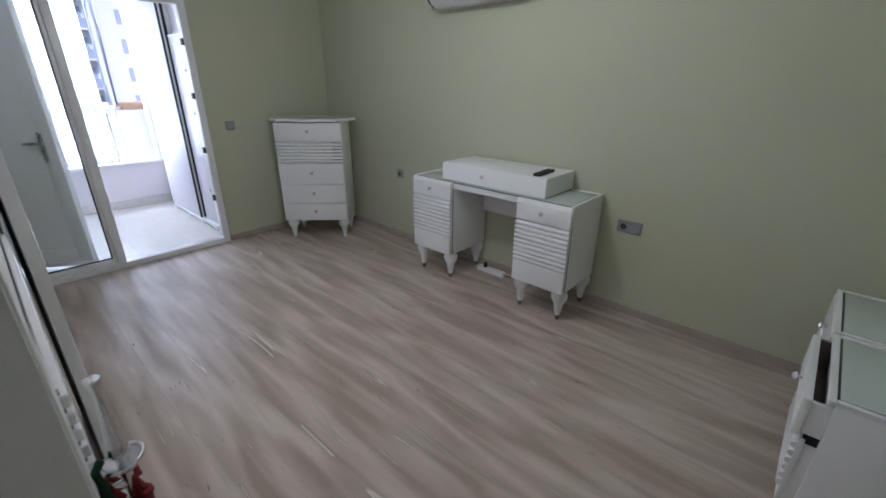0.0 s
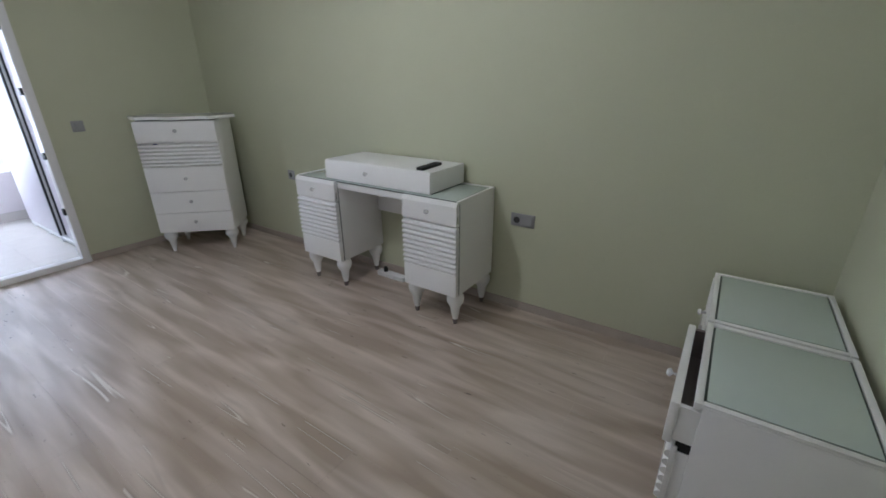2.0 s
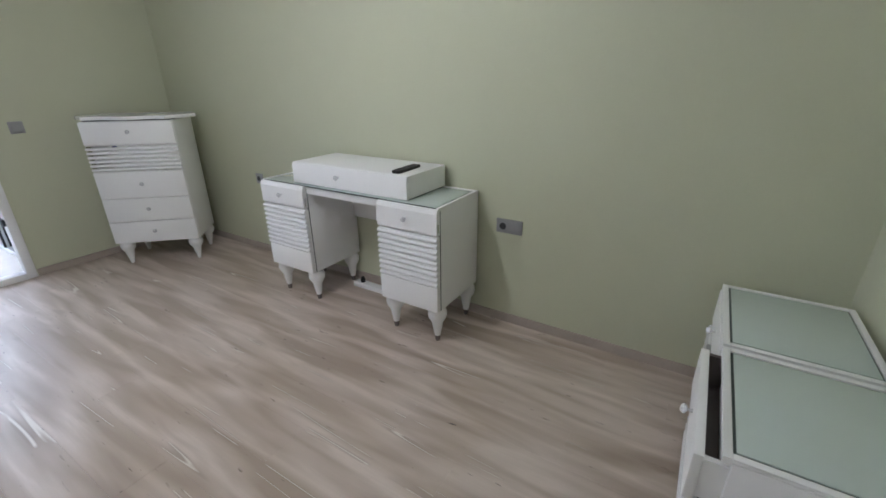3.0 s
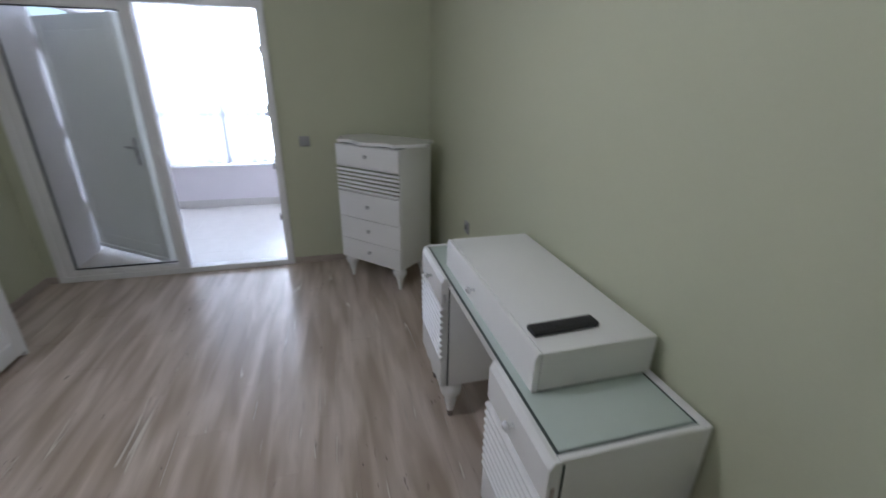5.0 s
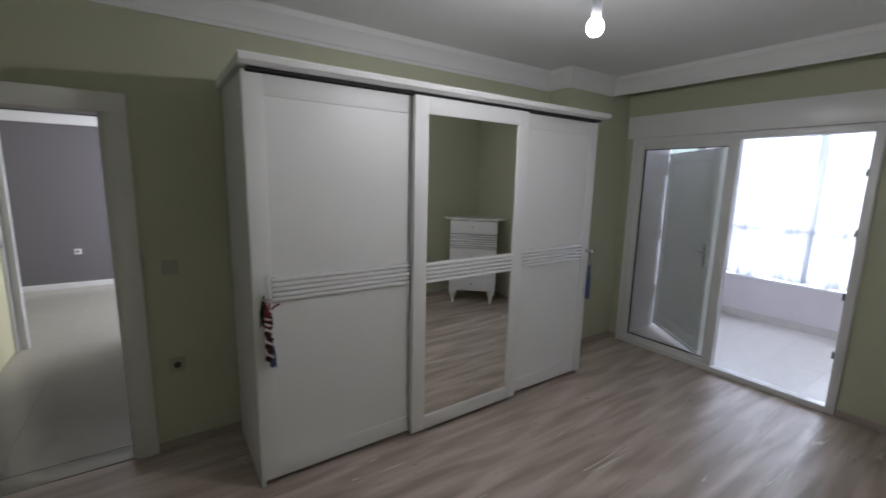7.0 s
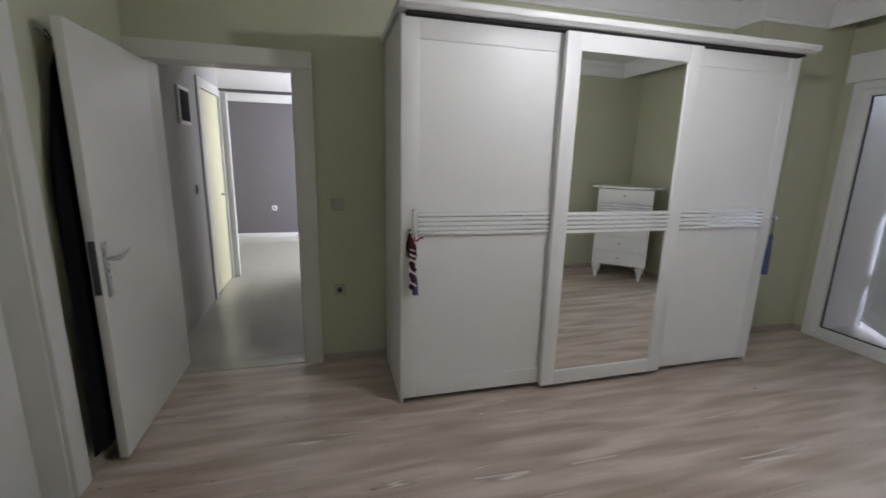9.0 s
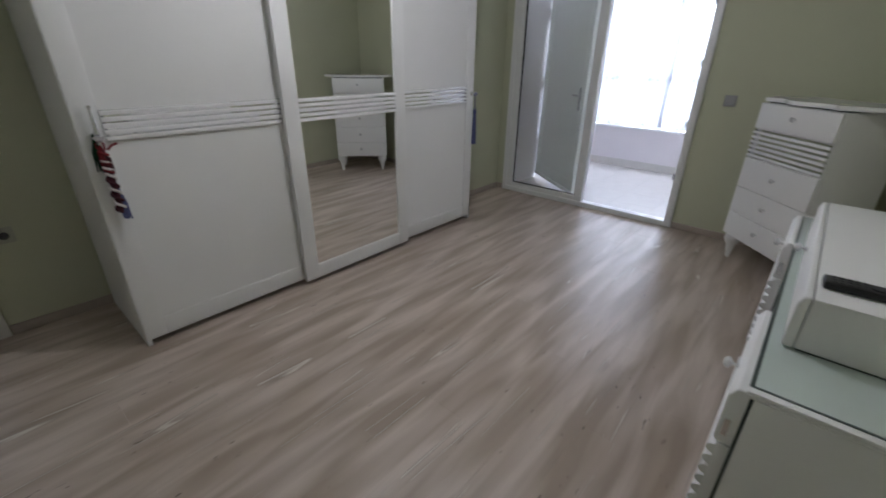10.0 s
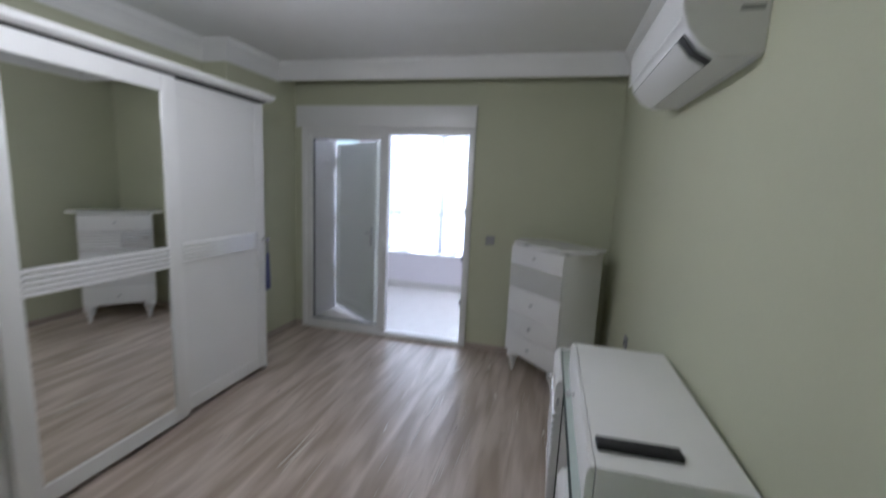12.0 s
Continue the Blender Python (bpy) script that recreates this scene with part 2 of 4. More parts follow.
# denser cloth, its grey tint holding the bundle's shade
M_SHEER2 = curtain_mat("shaded_sheer_gathered", (0.17, 0.175, 0.21), 0.03)
M_FACADE = mat("pale_facade_render", (0.43, 0.42, 0.49), 0.8, vary=0.08, scale=0.3)
M_FACADE2 = mat("pink_facade_render", (0.45, 0.36, 0.40), 0.8, vary=0.08, scale=0.3)
M_FWIN = mat("blue_grey_window", (0.20, 0.225, 0.33), 0.25, vary=0.1, scale=0.5)
M_GROUND = mat("city_ground", (0.16, 0.16, 0.14), 0.9, vary=0.3, scale=0.05)
M_PICT = mat("dark_picture", (0.045, 0.045, 0.05), 0.9, vary=0.5, scale=8, spec=0.1)


# ---- mesh helpers ----
def add_box(bm, x0, x1, y0, y1, z0, z1, bevel=0.0, segs=2):
    r = bmesh.ops.create_cube(bm, size=1.0)
    vs = r["verts"]
    for v in vs:
        v.co = Vector((x0 + (v.co.x + 0.5) * (x1 - x0), y0 + (v.co.y + 0.5) * (y1 - y0), z0 + (v.co.z + 0.5) * (z1 - z0)))
    if bevel:
        es = list({e for v in vs for e in v.link_edges})
        bmesh.ops.bevel(bm, geom=es, offset=bevel, segments=segs, affect="EDGES", profile=0.6)
    return bm


def box(x0, x1, y0, y1, z0, z1, bevel=0.0, segs=2):
    return add_box(bmesh.new(), x0, x1, y0, y1, z0, z1, bevel, segs)


def add_lathe(bm, profile, segs=20, at=(0, 0, 0), axis="Z"):
    """Turns (radius, height) pairs round an axis through at."""
    rings = []
    for r, h in profile:
        ring = []
        for k in range(segs):
            a = 2 * math.pi * k / segs
            p = Vector((r * math.cos(a), r * math.sin(a), h))
            if axis == "-Y":
                p = Vector((p.x, -p.z, p.y))
            elif axis == "-X":
                p = Vector((-p.z, p.x, p.y))
            elif axis == "Y":
                p = Vector((p.x, p.z, -p.y))
            ring.append(bm.verts.new(p + Vector(at)))
        rings.append(ring)
    for a, b in zip(rings, rings[1:]):
        for k in range(segs):
            bm.faces.new((a[k], a[(k + 1) % segs], b[(k + 1) % segs], b[k]))
    bm.faces.new(rings[0][::-1])
    bm.faces.new(rings[-1])
    return bm


def lathe(profile, segs=20, at=(0, 0, 0), axis="Z"):
    return add_lathe(bmesh.new(), profile, segs, at, axis)


def prism(outline, lo, hi, axis="Z", bevel=0.0):
    """A closed outline pushed along an axis. X: outline in (y, z); Y: in (x, z); Z: in (x, y)."""
    bm = bmesh.new()

    def put(p, q, h):
        return {"X": (h, p, q), "Y": (p, h, q), "Z": (p, q, h)}[axis]

    a = [bm.verts.new(put(p, q, lo)) for p, q in outline]
    b = [bm.verts.new(put(p, q, hi)) for p, q in outline]
    bm.faces.new(a)
    bm.faces.new(b[::-1])
    for k in range(len(outline)):
        j = (k + 1) % len(outline)
        bm.faces.new((a[k], b[k], b[j], a[j]))
    bmesh.ops.recalc_face_normals(bm, faces=bm.faces)
    if bevel:
        bmesh.ops.bevel(bm, geom=list(bm.edges), offset=bevel, segments=2, affect="EDGES")
    return bm


def tube(points, radius, segs=8):
    """A round cord through points."""
    bm = bmesh.new()
    pts = [Vector(p) for p in points]
    rings = []
    for i, p in enumerate(pts):
        d = (pts[min(i + 1, len(pts) - 1)] - pts[max(i - 1, 0)]).normalized()
        side = d.cross(Vector((0.3, 0.2, 0.93))).normalized()
        up = side.cross(d)
        r = radius[i] if isinstance(radius, (list, tuple)) else radius
        rings.append([bm.verts.new(p + r * (math.cos(2 * math.pi * k / segs) * side + math.sin(2 * math.pi * k / segs) * up)) for k in range(segs)])
    for a, b in zip(rings, rings[1:]):
        for k in range(segs):
            bm.faces.new((a[k], a[(k + 1) % segs], b[(k + 1) % segs], b[k]))
    bm.faces.new(rings[0][::-1])
    bm.faces.new(rings[-1])
    bmesh.ops.recalc_face_normals(bm, faces=bm.faces)
    return bm


ROUNDED = {"leg", "foot_cap", "bulb", "handle", "handle_ring", "handle_disc", "handle_arm", "tassel", "yarn_cord", "fringe", "core", "lever_handle", "cable", "cord", "head", "loop", "casing", "ceiling_rose", "cord_end", "green_loop"}


def mesh_of(bm, name, material, smooth=28):
    me = bpy.data.meshes.new(name)
    bm.to_mesh(me)
    bm.free()
    me.materials.append(material)
    me.shade_smooth()
    me.set_sharp_from_angle(angle=radians(smooth))
    return me


def part(name, bm, material, parent, label=""):
    ob = new(name, bm if isinstance(bm, bpy.types.Mesh) else mesh_of(bm, name, material, 45 if name in ROUNDED else 28))
    ob.parent = parent
    return tagged(ob, label)


def thing(name, m, label, category, group=""):
    ob = new(name)
    ob.empty_display_size = 0.1
    ob.matrix_world = m
    return tagged(ob, label, category, group)


def single(name, bm, material, label, category, group=""):
    return tagged(new(name, mesh_of(bm, name, material, 60 if "curtain" in name else 28)), label, category, group)


def structure(name, bm, material, label="", category=""):
    return tagged(new(name, mesh_of(bm, name, material)), label, category, kind="structure")


def sweep(points, profile, closed):
    """A moulding along the inside of a plan line (interior to its left); profile in (inset, z)."""
    bm = bmesh.new()
    pts = [Vector(p) for p in points]
    n = len(pts)
    rings = []
    for i, p in enumerate(pts):
        before = (p - pts[i - 1]).normalized() if closed or i else None
        after = (pts[(i + 1) % n] - p).normalized() if closed or i < n - 1 else None
        normals = [Vector((-d.y, d.x)) for d in (before, after) if d is not None]
        if len(normals) == 2:
            m = normals[0] + normals[1]
            m = m / max(0.2, m.dot(normals[0]))
        else:
            m = normals[0]
        rings.append([bm.verts.new((p.x + m.x * d, p.y + m.y * d, z)) for d, z in profile])
    pairs = list(zip(rings, rings[1:])) + ([(rings[-1], rings[0])] if closed else [])
    k = len(profile)
    for a, b in pairs:
        for j in range(k):
            bm.faces.new((a[j], a[(j + 1) % k], b[(j + 1) % k], b[j]))
    if not closed:
        bm.faces.new(rings[0])
        bm.faces.new(rings[-1])
    bmesh.ops.recalc_face_normals(bm, faces=bm.faces)
    return bm


# ---- the bedroom's shell ----
# plan: x from -3.0 (balcony wall) to 2.12, y from 0.34 (wardrobe wall) to 3.72 (dressing table wall)
H = 2.63
XW, XE, XE2, YS, YN, YJ = -3.0, 1.80, 2.12, 0.34, 3.72, 2.20
COLX, COLY = -2.07, 0.575
OPEN_Y0, OPEN_Y1, OPEN_Z = 0.665, 2.465, 2.30

bm = box(XW - 0.2, XW, YS - 0.16, OPEN_Y0, 0, H)
add_box(bm, XW - 0.2, XW, OPEN_Y1, YN + 0.15, 0, H)
add_box(bm, XW - 0.2, XW, OPEN_Y0, OPEN_Y1, OPEN_Z, H)
structure("wall_west", bm, M_WALL, "sage green painted wall with a wide balcony opening", "wall")
structure("wall_north", box(XW, XE + 0.15, YN, YN + 0.15, 0, H), M_WALL, "plain sage green painted wall", "wall")
structure("wall_east", box(XE, XE + 0.15, YJ, YN, 0, H), M_WALL, "sage green wall behind the nightstands", "wall")
structure("wall_east_return", box(XE + 0.15, XE2 + 0.15, YJ, YJ + 0.15, 0, H), M_WALL, "short sage green return wall", "wall")
bm = box(XE2, XE2 + 0.15, YS - 0.16, 1.36, 0, H)
add_box(bm, XE2, XE2 + 0.15, 2.10, YJ, 0, H)
add_box(bm, XE2, XE2 + 0.15, 1.36, 2.10, 1.98, H)
structure("wall_east_door_side", bm, M_WALL, "sage green wall with a second doorway", "wall")
DX0, DX1, DZ = 1.20, 2.05, 1.99
bm = box(XW, DX0, YS - 0.16, YS, 0, H)
add_box(bm, DX1, XE2, YS - 0.16, YS, 0, H)
add_box(bm, DX0, DX1, YS - 0.16, YS, DZ, H)
structure("wall_south", bm, M_WALL, "sage green wall behind the wardrobe, with the room door", "wall")
structure("wall_chase", box(XW, COLX, YS, COLY, 0, H), M_WALL, "boxed-out sage green corner column", "wall")
structure("ceiling", box(XW - 0.2, XE2 + 0.15, YS - 0.16, YN + 0.15, H, H + 0.14), M_CEIL, "white painted ceiling", "ceiling")
structure("subfloor", box(XW, XE2 + 0.15, YS, YN, -0.16, -0.011), M_DARK, "dark layer under the laminate", "floor")

PLAN = [(XW, COLY), (COLX, COLY), (COLX, YS), (XE2, YS), (XE2, YJ), (XE, YJ), (XE, YN), (XW, YN)]
CORNICE = [(0, 2.478), (0.013, 2.478), (0.017, 2.497), (0.024, 2.503), (0.031, 2.526), (0.042, 2.549), (0.057, 2.572), (0.074, 2.592), (0.080, 2.596), (0.087, 2.612), (0.096, H), (0, H)]
# the moulding stands off the balcony wall and hides a curtain slot
SLOT = XW + 0.285
CORNICE_PLAN = [(SLOT, COLY)] + PLAN[1:-1] + [(SLOT, YN)]
structure("cornice", sweep(CORNICE_PLAN, CORNICE, True), M_CEIL, "stepped white plaster cornice under the ceiling", "cornice")
SKIRT = [(0, 0.0), (0.014, 0.0), (0.014, 0.044), (0.010, 0.053), (0, 0.053)]
structure("baseboard_north", sweep([(XE2, 2.185), (XE2, YJ), (XE, YJ), (XE, YN), (XW, YN), (XW, 2.47)], SKIRT, False), M_BASE, "low greige wood-look skirting board", "baseboard")
structure("baseboard_south", sweep([(XW, 0.66), (XW, COLY), (COLX, COLY), (COLX, YS), (1.115, YS)], SKIRT, False), M_BASE, "low greige wood-look skirting board", "baseboard")
structure("baseboard_east", sweep([(XE2, 0.36), (XE2, 1.275)], SKIRT, False), M_BASE, "low greige wood-look skirting board", "baseboard")

# ---- balcony door wall: shutter box, fixed pane, open leaf ----
structure("shutter_box", box(XW - 0.19, XW + 0.035, 0.61, 2.467, 2.095, 2.305, 0.006), M_PVC, "white roller shutter box over the balcony door", "shutter box")

door = thing("balcony_door", pose(0, 0, 0), "white PVC balcony door with a fixed pane, its other half open", "balcony door")
door["kind"] = "structure"
FX0, FX1 = XW - 0.06, XW + 0.022
bm = box(FX0, FX1, 0.665, 0.715, 0, 2.092, 0.004)
add_box(bm, FX0, FX1, 2.405, 2.462, 0, 2.092, 0.004)
add_box(bm, FX0, FX1, 0.715, 2.405, 2.035, 2.092, 0.004)
add_box(bm, FX0, FX1 + 0.004, 0.715, 2.405, 0, 0.048, 0.004)
add_box(bm, FX0, FX1, 1.555, 1.612, 0.048, 2.035, 0.004)
part("outer_frame", bm, M_PVC, door)
bm = box(FX0 + 0.01, FX1 - 0.008, 0.715, 0.785, 0.048, 2.035, 0.005)
add_box(bm, FX0 + 0.01, FX1 - 0.008, 1.530, 1.555, 0.048, 2.035, 0.005)
add_box(bm, FX0 + 0.01, FX1 - 0.008, 0.785, 1.530, 0.048, 0.095, 0.005)
add_box(bm, FX0 + 0.01, FX1 - 0.008, 0.785, 1.530, 1.985, 2.035, 0.005)
sash = part("fixed_sash", bm, M_PVC, door)
pane = part("pane", box(XW - 0.032, XW - 0.026, 0.787, 1.528, 0.097, 1.983), M_GGLASS, sash, "greenish glass pane")
pane.visible_shadow = False
bm = box(XW - 0.022, XW - 0.004, 0.785, 0.792, 0.095, 1.985)
add_box(bm, XW - 0.022, XW - 0.004, 1.523, 1.530, 0.095, 1.985)
add_box(bm, XW - 0.022, XW - 0.004, 0.792, 1.523, 0.095, 0.102)
add_box(bm, XW - 0.022, XW - 0.004, 0.792, 1.523, 1.978, 1.985)
part("gasket", bm, M_DARK, sash, "black rubber gasket")
for z in (0.42, 0.86, 1.32, 1.74):
    part("striker_plate", box(XW - 0.03, XW + 0.012, 2.390, 2.406, z, z + 0.05, 0.001), M_BLACK, door, "small steel striker plate")
# lever on the mullion
bm = box(XW + 0.022, XW + 0.034, 1.57, 1.60, 0.92, 1.06, 0.004)
add_box(bm, XW + 0.034, XW + 0.062, 1.578, 1.592, 1.015, 1.031, 0.003)
part("lever", bm, M_PVC, door, "white lever")

board = thing("cabinet_board", pose(0, 0, -0.02), "lilac white board standing on edge beside the balcony cabinet", "board")
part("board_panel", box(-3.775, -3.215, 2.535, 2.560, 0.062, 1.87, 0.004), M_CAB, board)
part("board_cap", box(-3.775, -3.215, 2.532, 2.563, 1.87, 1.885, 0.003), M_PVC, board, "white top strip")
for z in (0.42, 0.80, 1.18, 1.56):
    part("catch", box(-3.50, -3.45, 2.522, 2.535, z, z + 0.022, 0.002), M_PVC, board, "small white catch")

# ---- the balcony ----
BX0, BX1, BY0, BY1, BH = -5.15, XW - 0.2, 0.62, 2.60, 2.42
structure("balcony_slab", box(BX0 - 0.15, BX1 + 0.2, BY0 - 0.8, BY1 + 0.1, -0.20, -0.032), M_GROUT, "pale grouted slab under the balcony tiles", "floor")
structure("balcony_ceiling", box(BX0 - 0.25, BX1, BY0 - 0.8, BY1 + 0.1, BH, BH + 0.15), M_CEIL, "white balcony ceiling", "ceiling")
structure("balcony_parapet", box(BX0 - 0.15, BX0, BY0 - 0.8, BY1 + 0.1, -0.03, 0.505), M_BWALL, "lilac white parapet wall under the balcony windows", "wall")
structure("balcony_sill", box(BX0 - 0.17, BX0 + 0.07, BY0, BY1 - 0.002, 0.505, 0.537, 0.005), M_PVC, "white window sill along the parapet", "sill")
structure("balcony_wall_end", box(BX0 - 0.15, BX1, BY1, BY1 + 0.1, -0.03, BH), M_BWALL, "lilac white balcony end wall", "wall")
bm = box(-3.80, BX1, BY0 - 0.10, BY0, -0.03, BH)
add_box(bm, BX0, -4.62, BY0 - 0.10, BY0, -0.03, BH)
add_box(bm, -4.62, -3.80, BY0 - 0.10, BY0, 2.12, BH)
structure("balcony_wall_door_side", bm, M_BWALL, "lilac white balcony end wall with a doorway", "wall")
structure("balcony_skirting", box(BX0, BX0 + 0.012, BY0, BY1 - 0.002, -0.02, 0.075, 0.002), M_TILE, "cream tile skirting under the parapet", "baseboard")

win = thing("balcony_window", pose(0, 0, 0), "white PVC balcony window with a transom, above the parapet", "window")
win["kind"] = "structure"
WX0, WX1 = BX0 - 0.09, BX0 - 0.03
bm = box(WX0, WX1, BY0, BY0 + 0.05, 0.537, BH, 0.004)
add_box(bm, WX0, WX1, BY1 - 0.05, BY1 - 0.002, 0.537, BH, 0.004)
add_box(bm, WX0, WX1, BY0 + 0.05, BY1 - 0.05, 0.537, 0.575, 0.004)
add_box(bm, WX0, WX1, BY0 + 0.05, BY1 - 0.05, BH - 0.05, BH, 0.004)
add_box(bm, WX0, WX1, 1.575, 1.635, 0.575, BH - 0.05, 0.004)
add_box(bm, WX0, WX1, 2.225, 2.265, 0.575, BH - 0.05, 0.004)
add_box(bm, WX0, WX1, BY0 + 0.05, 1.575, 1.10, 1.165, 0.004)
add_box(bm, WX0, WX1, 1.635, 2.225, 1.10, 1.165, 0.004)
part("window_frame", bm, M_PVC, win)
for y0, y1, z0, z1 in ((BY0 + 0.05, 1.575, 0.575, 1.10), (BY0 + 0.05, 1.575, 1.165, BH - 0.05), (1.635, 2.225, 0.575, 1.10), (1.635, 2.225, 1.165, BH - 0.05), (2.265, BY1 - 0.05, 0.575, BH - 0.05)):
    p = part("pane", box(BX0 - 0.062, BX0 - 0.057, y0 + 0.001, y1 - 0.001, z0 + 0.001, z1 - 0.001), M_GLASS, win)
    p.visible_shadow = False


def curtain(name, y0, y1, z0, z1, x, folds, depth, material, label, lean=0.0):
    """Hanging cloth with folds that widen downwards, open hem."""
    bm = bmesh.new()
    cols, rows_ = folds * 10, 14
    rng = random.Random(int(y0 * 100))
    phase = [rng.uniform(-0.6, 0.6) for _ in range(folds + 2)]
    grid = []
    for r in range(rows_ + 1):
        v = r / rows_
        line = []
        for c in range(cols + 1):
            u = c / cols
            k = u * folds
            a = 2 * math.pi * k + phase[int(k)] * (1 - abs(2 * (k % 1) - 1))
            d = depth * (0.35 + 0.65 * v) * math.sin(a) + 0.012 * math.sin(5.1 * u + 3 * v)
            y = y0 + u * (y1 - y0) + 0.015 * math.sin(a * 0.5 + 2 * v) + lean * v * u
            z = z1 - v * (z1 - z0) + 0.012 * math.sin(9 * u + 1) * v
            line.append(bm.verts.new((x + d, y, z)))
        grid.append(line)
    for a, b in zip(grid, grid[1:]):
        for c in range(cols):
            bm.faces.new((a[c], a[c + 1], b[c + 1], b[c]))
    return single(name, bm, material, label, "curtain", "sheer curtains at the balcony window")


curtain("sheer_curtain", 0.68, 1.62, 0.545, 2.39, BX0 + 0.050, 8, 0.016, M_SHEER, "white sheer curtain hanging over the balcony window")
curtain("sheer_curtain", 1.59, 2.10, 0.55, 2.39, BX0 + 0.092, 5, 0.016, M_SHEER, "white sheer curtain with a long loose fold", 0.05)
curtain("gathered_curtain", 2.17, 2.30, 1.20, 2.39, BX0 + 0.06, 3, 0.018, M_SHEER2, "curtain gathered in a narrow bundle, shade put into its grey", -0.02)
single("curtain_rail", box(BX0 + 0.05, BX0 + 0.15, BY0 + 0.02, BY1 - 0.02, 2.392, 2.418, 0.003), M_PVC, "white curtain rail under the balcony ceiling", "curtain rail")

ledge = thing("outdoor_ledge", pose(BX0 - 0.30, 2.42, 0.0), "wood-topped white ledge just outside the balcony window", "ledge")
part("ledge_base", box(-0.13, 0.13, -0.19, 0.26, -0.05, 1.12, 0.01), M_BWALL, ledge)
part("ledge_top", box(-0.15, 0.20, -0.22, 0.28, 1.165, 1.205, 0.006), M_WOOD, ledge, "orange-brown wooden board")
part("ledge_bracket", box(-0.10, 0.10, -0.05, 0.20, 1.12, 1.165, 0.004), M_WOOD, ledge)

# white panel door of the next room, standing open on the balcony
nd = thing("side_room_door_leaf", pose(-3.785, 0.655, 0.02, 0, 0, 52.5), "white panelled PVC door standing open on the balcony", "door leaf")
bm = box(0, 0.09, -0.03, 0.03, 0.05, 1.97, 0.006)
add_box(bm, 0.89, 0.99, -0.03, 0.03, 0.05, 1.97, 0.006)
add_box(bm, 0.09, 0.89, -0.03, 0.03, 0.05, 0.16, 0.006)
add_box(bm, 0.09, 0.89, -0.03, 0.03, 1.86, 1.97, 0.006)
part("stiles_and_rails", bm, M_LEAF, nd)
part("infill_panel", box(0.09, 0.89, -0.0275, 0.0275, 0.16, 1.86), M_LEAF, nd, "flat white infill panel")
for s in (-1, 1):
    bm = box(0.895, 0.925, s * 0.031 if s > 0 else -0.043, 0.043 if s > 0 else -0.031, 0.87, 1.09, 0.004)
    add_box(bm, 0.79, 0.92, s * 0.052 - 0.008, s * 0.052 + 0.008, 1.00, 1.018, 0.005)
    add_box(bm, 0.902, 0.918, min(s * 0.04, s * 0.056), max(s * 0.04, s * 0.056), 1.0, 1.018, 0.003)
    part("lever", bm, M_METAL, nd, "grey metal lever on a long plate")
for z in (0.35, 1.02, 1.72):
    part("hinge", box(-0.035, 0.012, -0.016, 0.016, z, z + 0.11, 0.004), M_PVC, nd)
part("bottom_rail", box(0.0, 0.99, -0.036, 0.036, 0.015, 0.05, 0.004), M_PVC, nd, "white threshold strip under the leaf")

cab = thing("balcony_cabinet", pose(0, 0, -0.02), "tall white cabinet along the balcony's end wall", "cabinet")
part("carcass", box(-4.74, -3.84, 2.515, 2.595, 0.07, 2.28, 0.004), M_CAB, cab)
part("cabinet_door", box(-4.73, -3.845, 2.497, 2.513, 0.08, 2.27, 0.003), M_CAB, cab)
# two black strips paint the dark gaps beside the white door edge
part("edge_gap_shade", box(-3.838, -3.815, 2.495, 2.511, 0.07, 2.27, 0.001), M_BLACK, cab, "black strip painting a shaded gap at the door edges")
part("edge_strip", box(-3.838, -3.812, 2.512, 2.529, 0.07, 2.27, 0.001), M_PVC, cab, "white edge strip")
part("edge_gap_shade", box(-3.838, -3.815, 2.530, 2.556, 0.07, 2.27, 0.001), M_BLACK, cab, "black strip painting a shaded gap at the door edges")
part("side_panel", box(-3.838, -3.822, 2.557, 2.595, 0.07, 2.28, 0.001), M_PVC, cab)
part("plinth", box(-4.74, -3.40, 2.505, 2.595, 0.03, 0.066, 0.003), M_PVC, cab)
for x in (-4.68, -4.25, -3.85, -3.46):
    part("foot", box(x - 0.02, x + 0.02, 2.51, 2.55, 0.0, 0.03, 0.003), M_PVC, cab)

# ---- outdoors ----
structure("ground", box(-900, 300, -600, 600, -18.2, -18), M_GROUND, "far city ground", "ground")


def apartment_building(x, y0, y1, z1, wall, label):
    ob = thing("apartment_building", pose(x, (y0 + y1) / 2, -18), label, "building")
    w = (y1 - y0) / 2
    top = z1 + 18
    part("wall", box(-12, 0, -w, w, 0, top), wall, ob)
    part("roof", box(-12.4, 0.4, -w - 0.4, w + 0.4, top, top + 0.5), M_FACADE, ob)
    pane = mesh_of(box(0.01, 0.06, -0.8, 0.8, 0, 1.5), "window", M_FWIN)
    slab = mesh_of(box(0, 1.1, -1.6, 1.6, -0.15, 0), "balcony", M_FACADE)
    rail = mesh_of(box(1.02, 1.1, -1.6, 1.6, 0.05, 1.0), "balcony_railing", M_FWIN)
    storeys, bays = int(top // 3), int(2 * w // 3.6)
    for s in range(storeys):
        for b in range(bays):
            y = -w + 1.8 + b * 2 * w / bays
            wd = part("window", pane, None, ob)
            wd.location = (0, y, s * 3 + 1.0)
            if b % 2 == 0:
                bal = part("balcony", slab, None, ob)
                bal.location = (0, y, s * 3 + 0.3)
                rl = part("balcony_railing", rail, None, bal)
    return ob


apartment_building(-62, 10.0, 24.0, 22, M_FACADE, "pale apartment block with rows of balconies, far off")
apartment_building(-78, -6.0, 9.0, 14, M_FACADE2, "pink apartment block with rows of windows, far off")

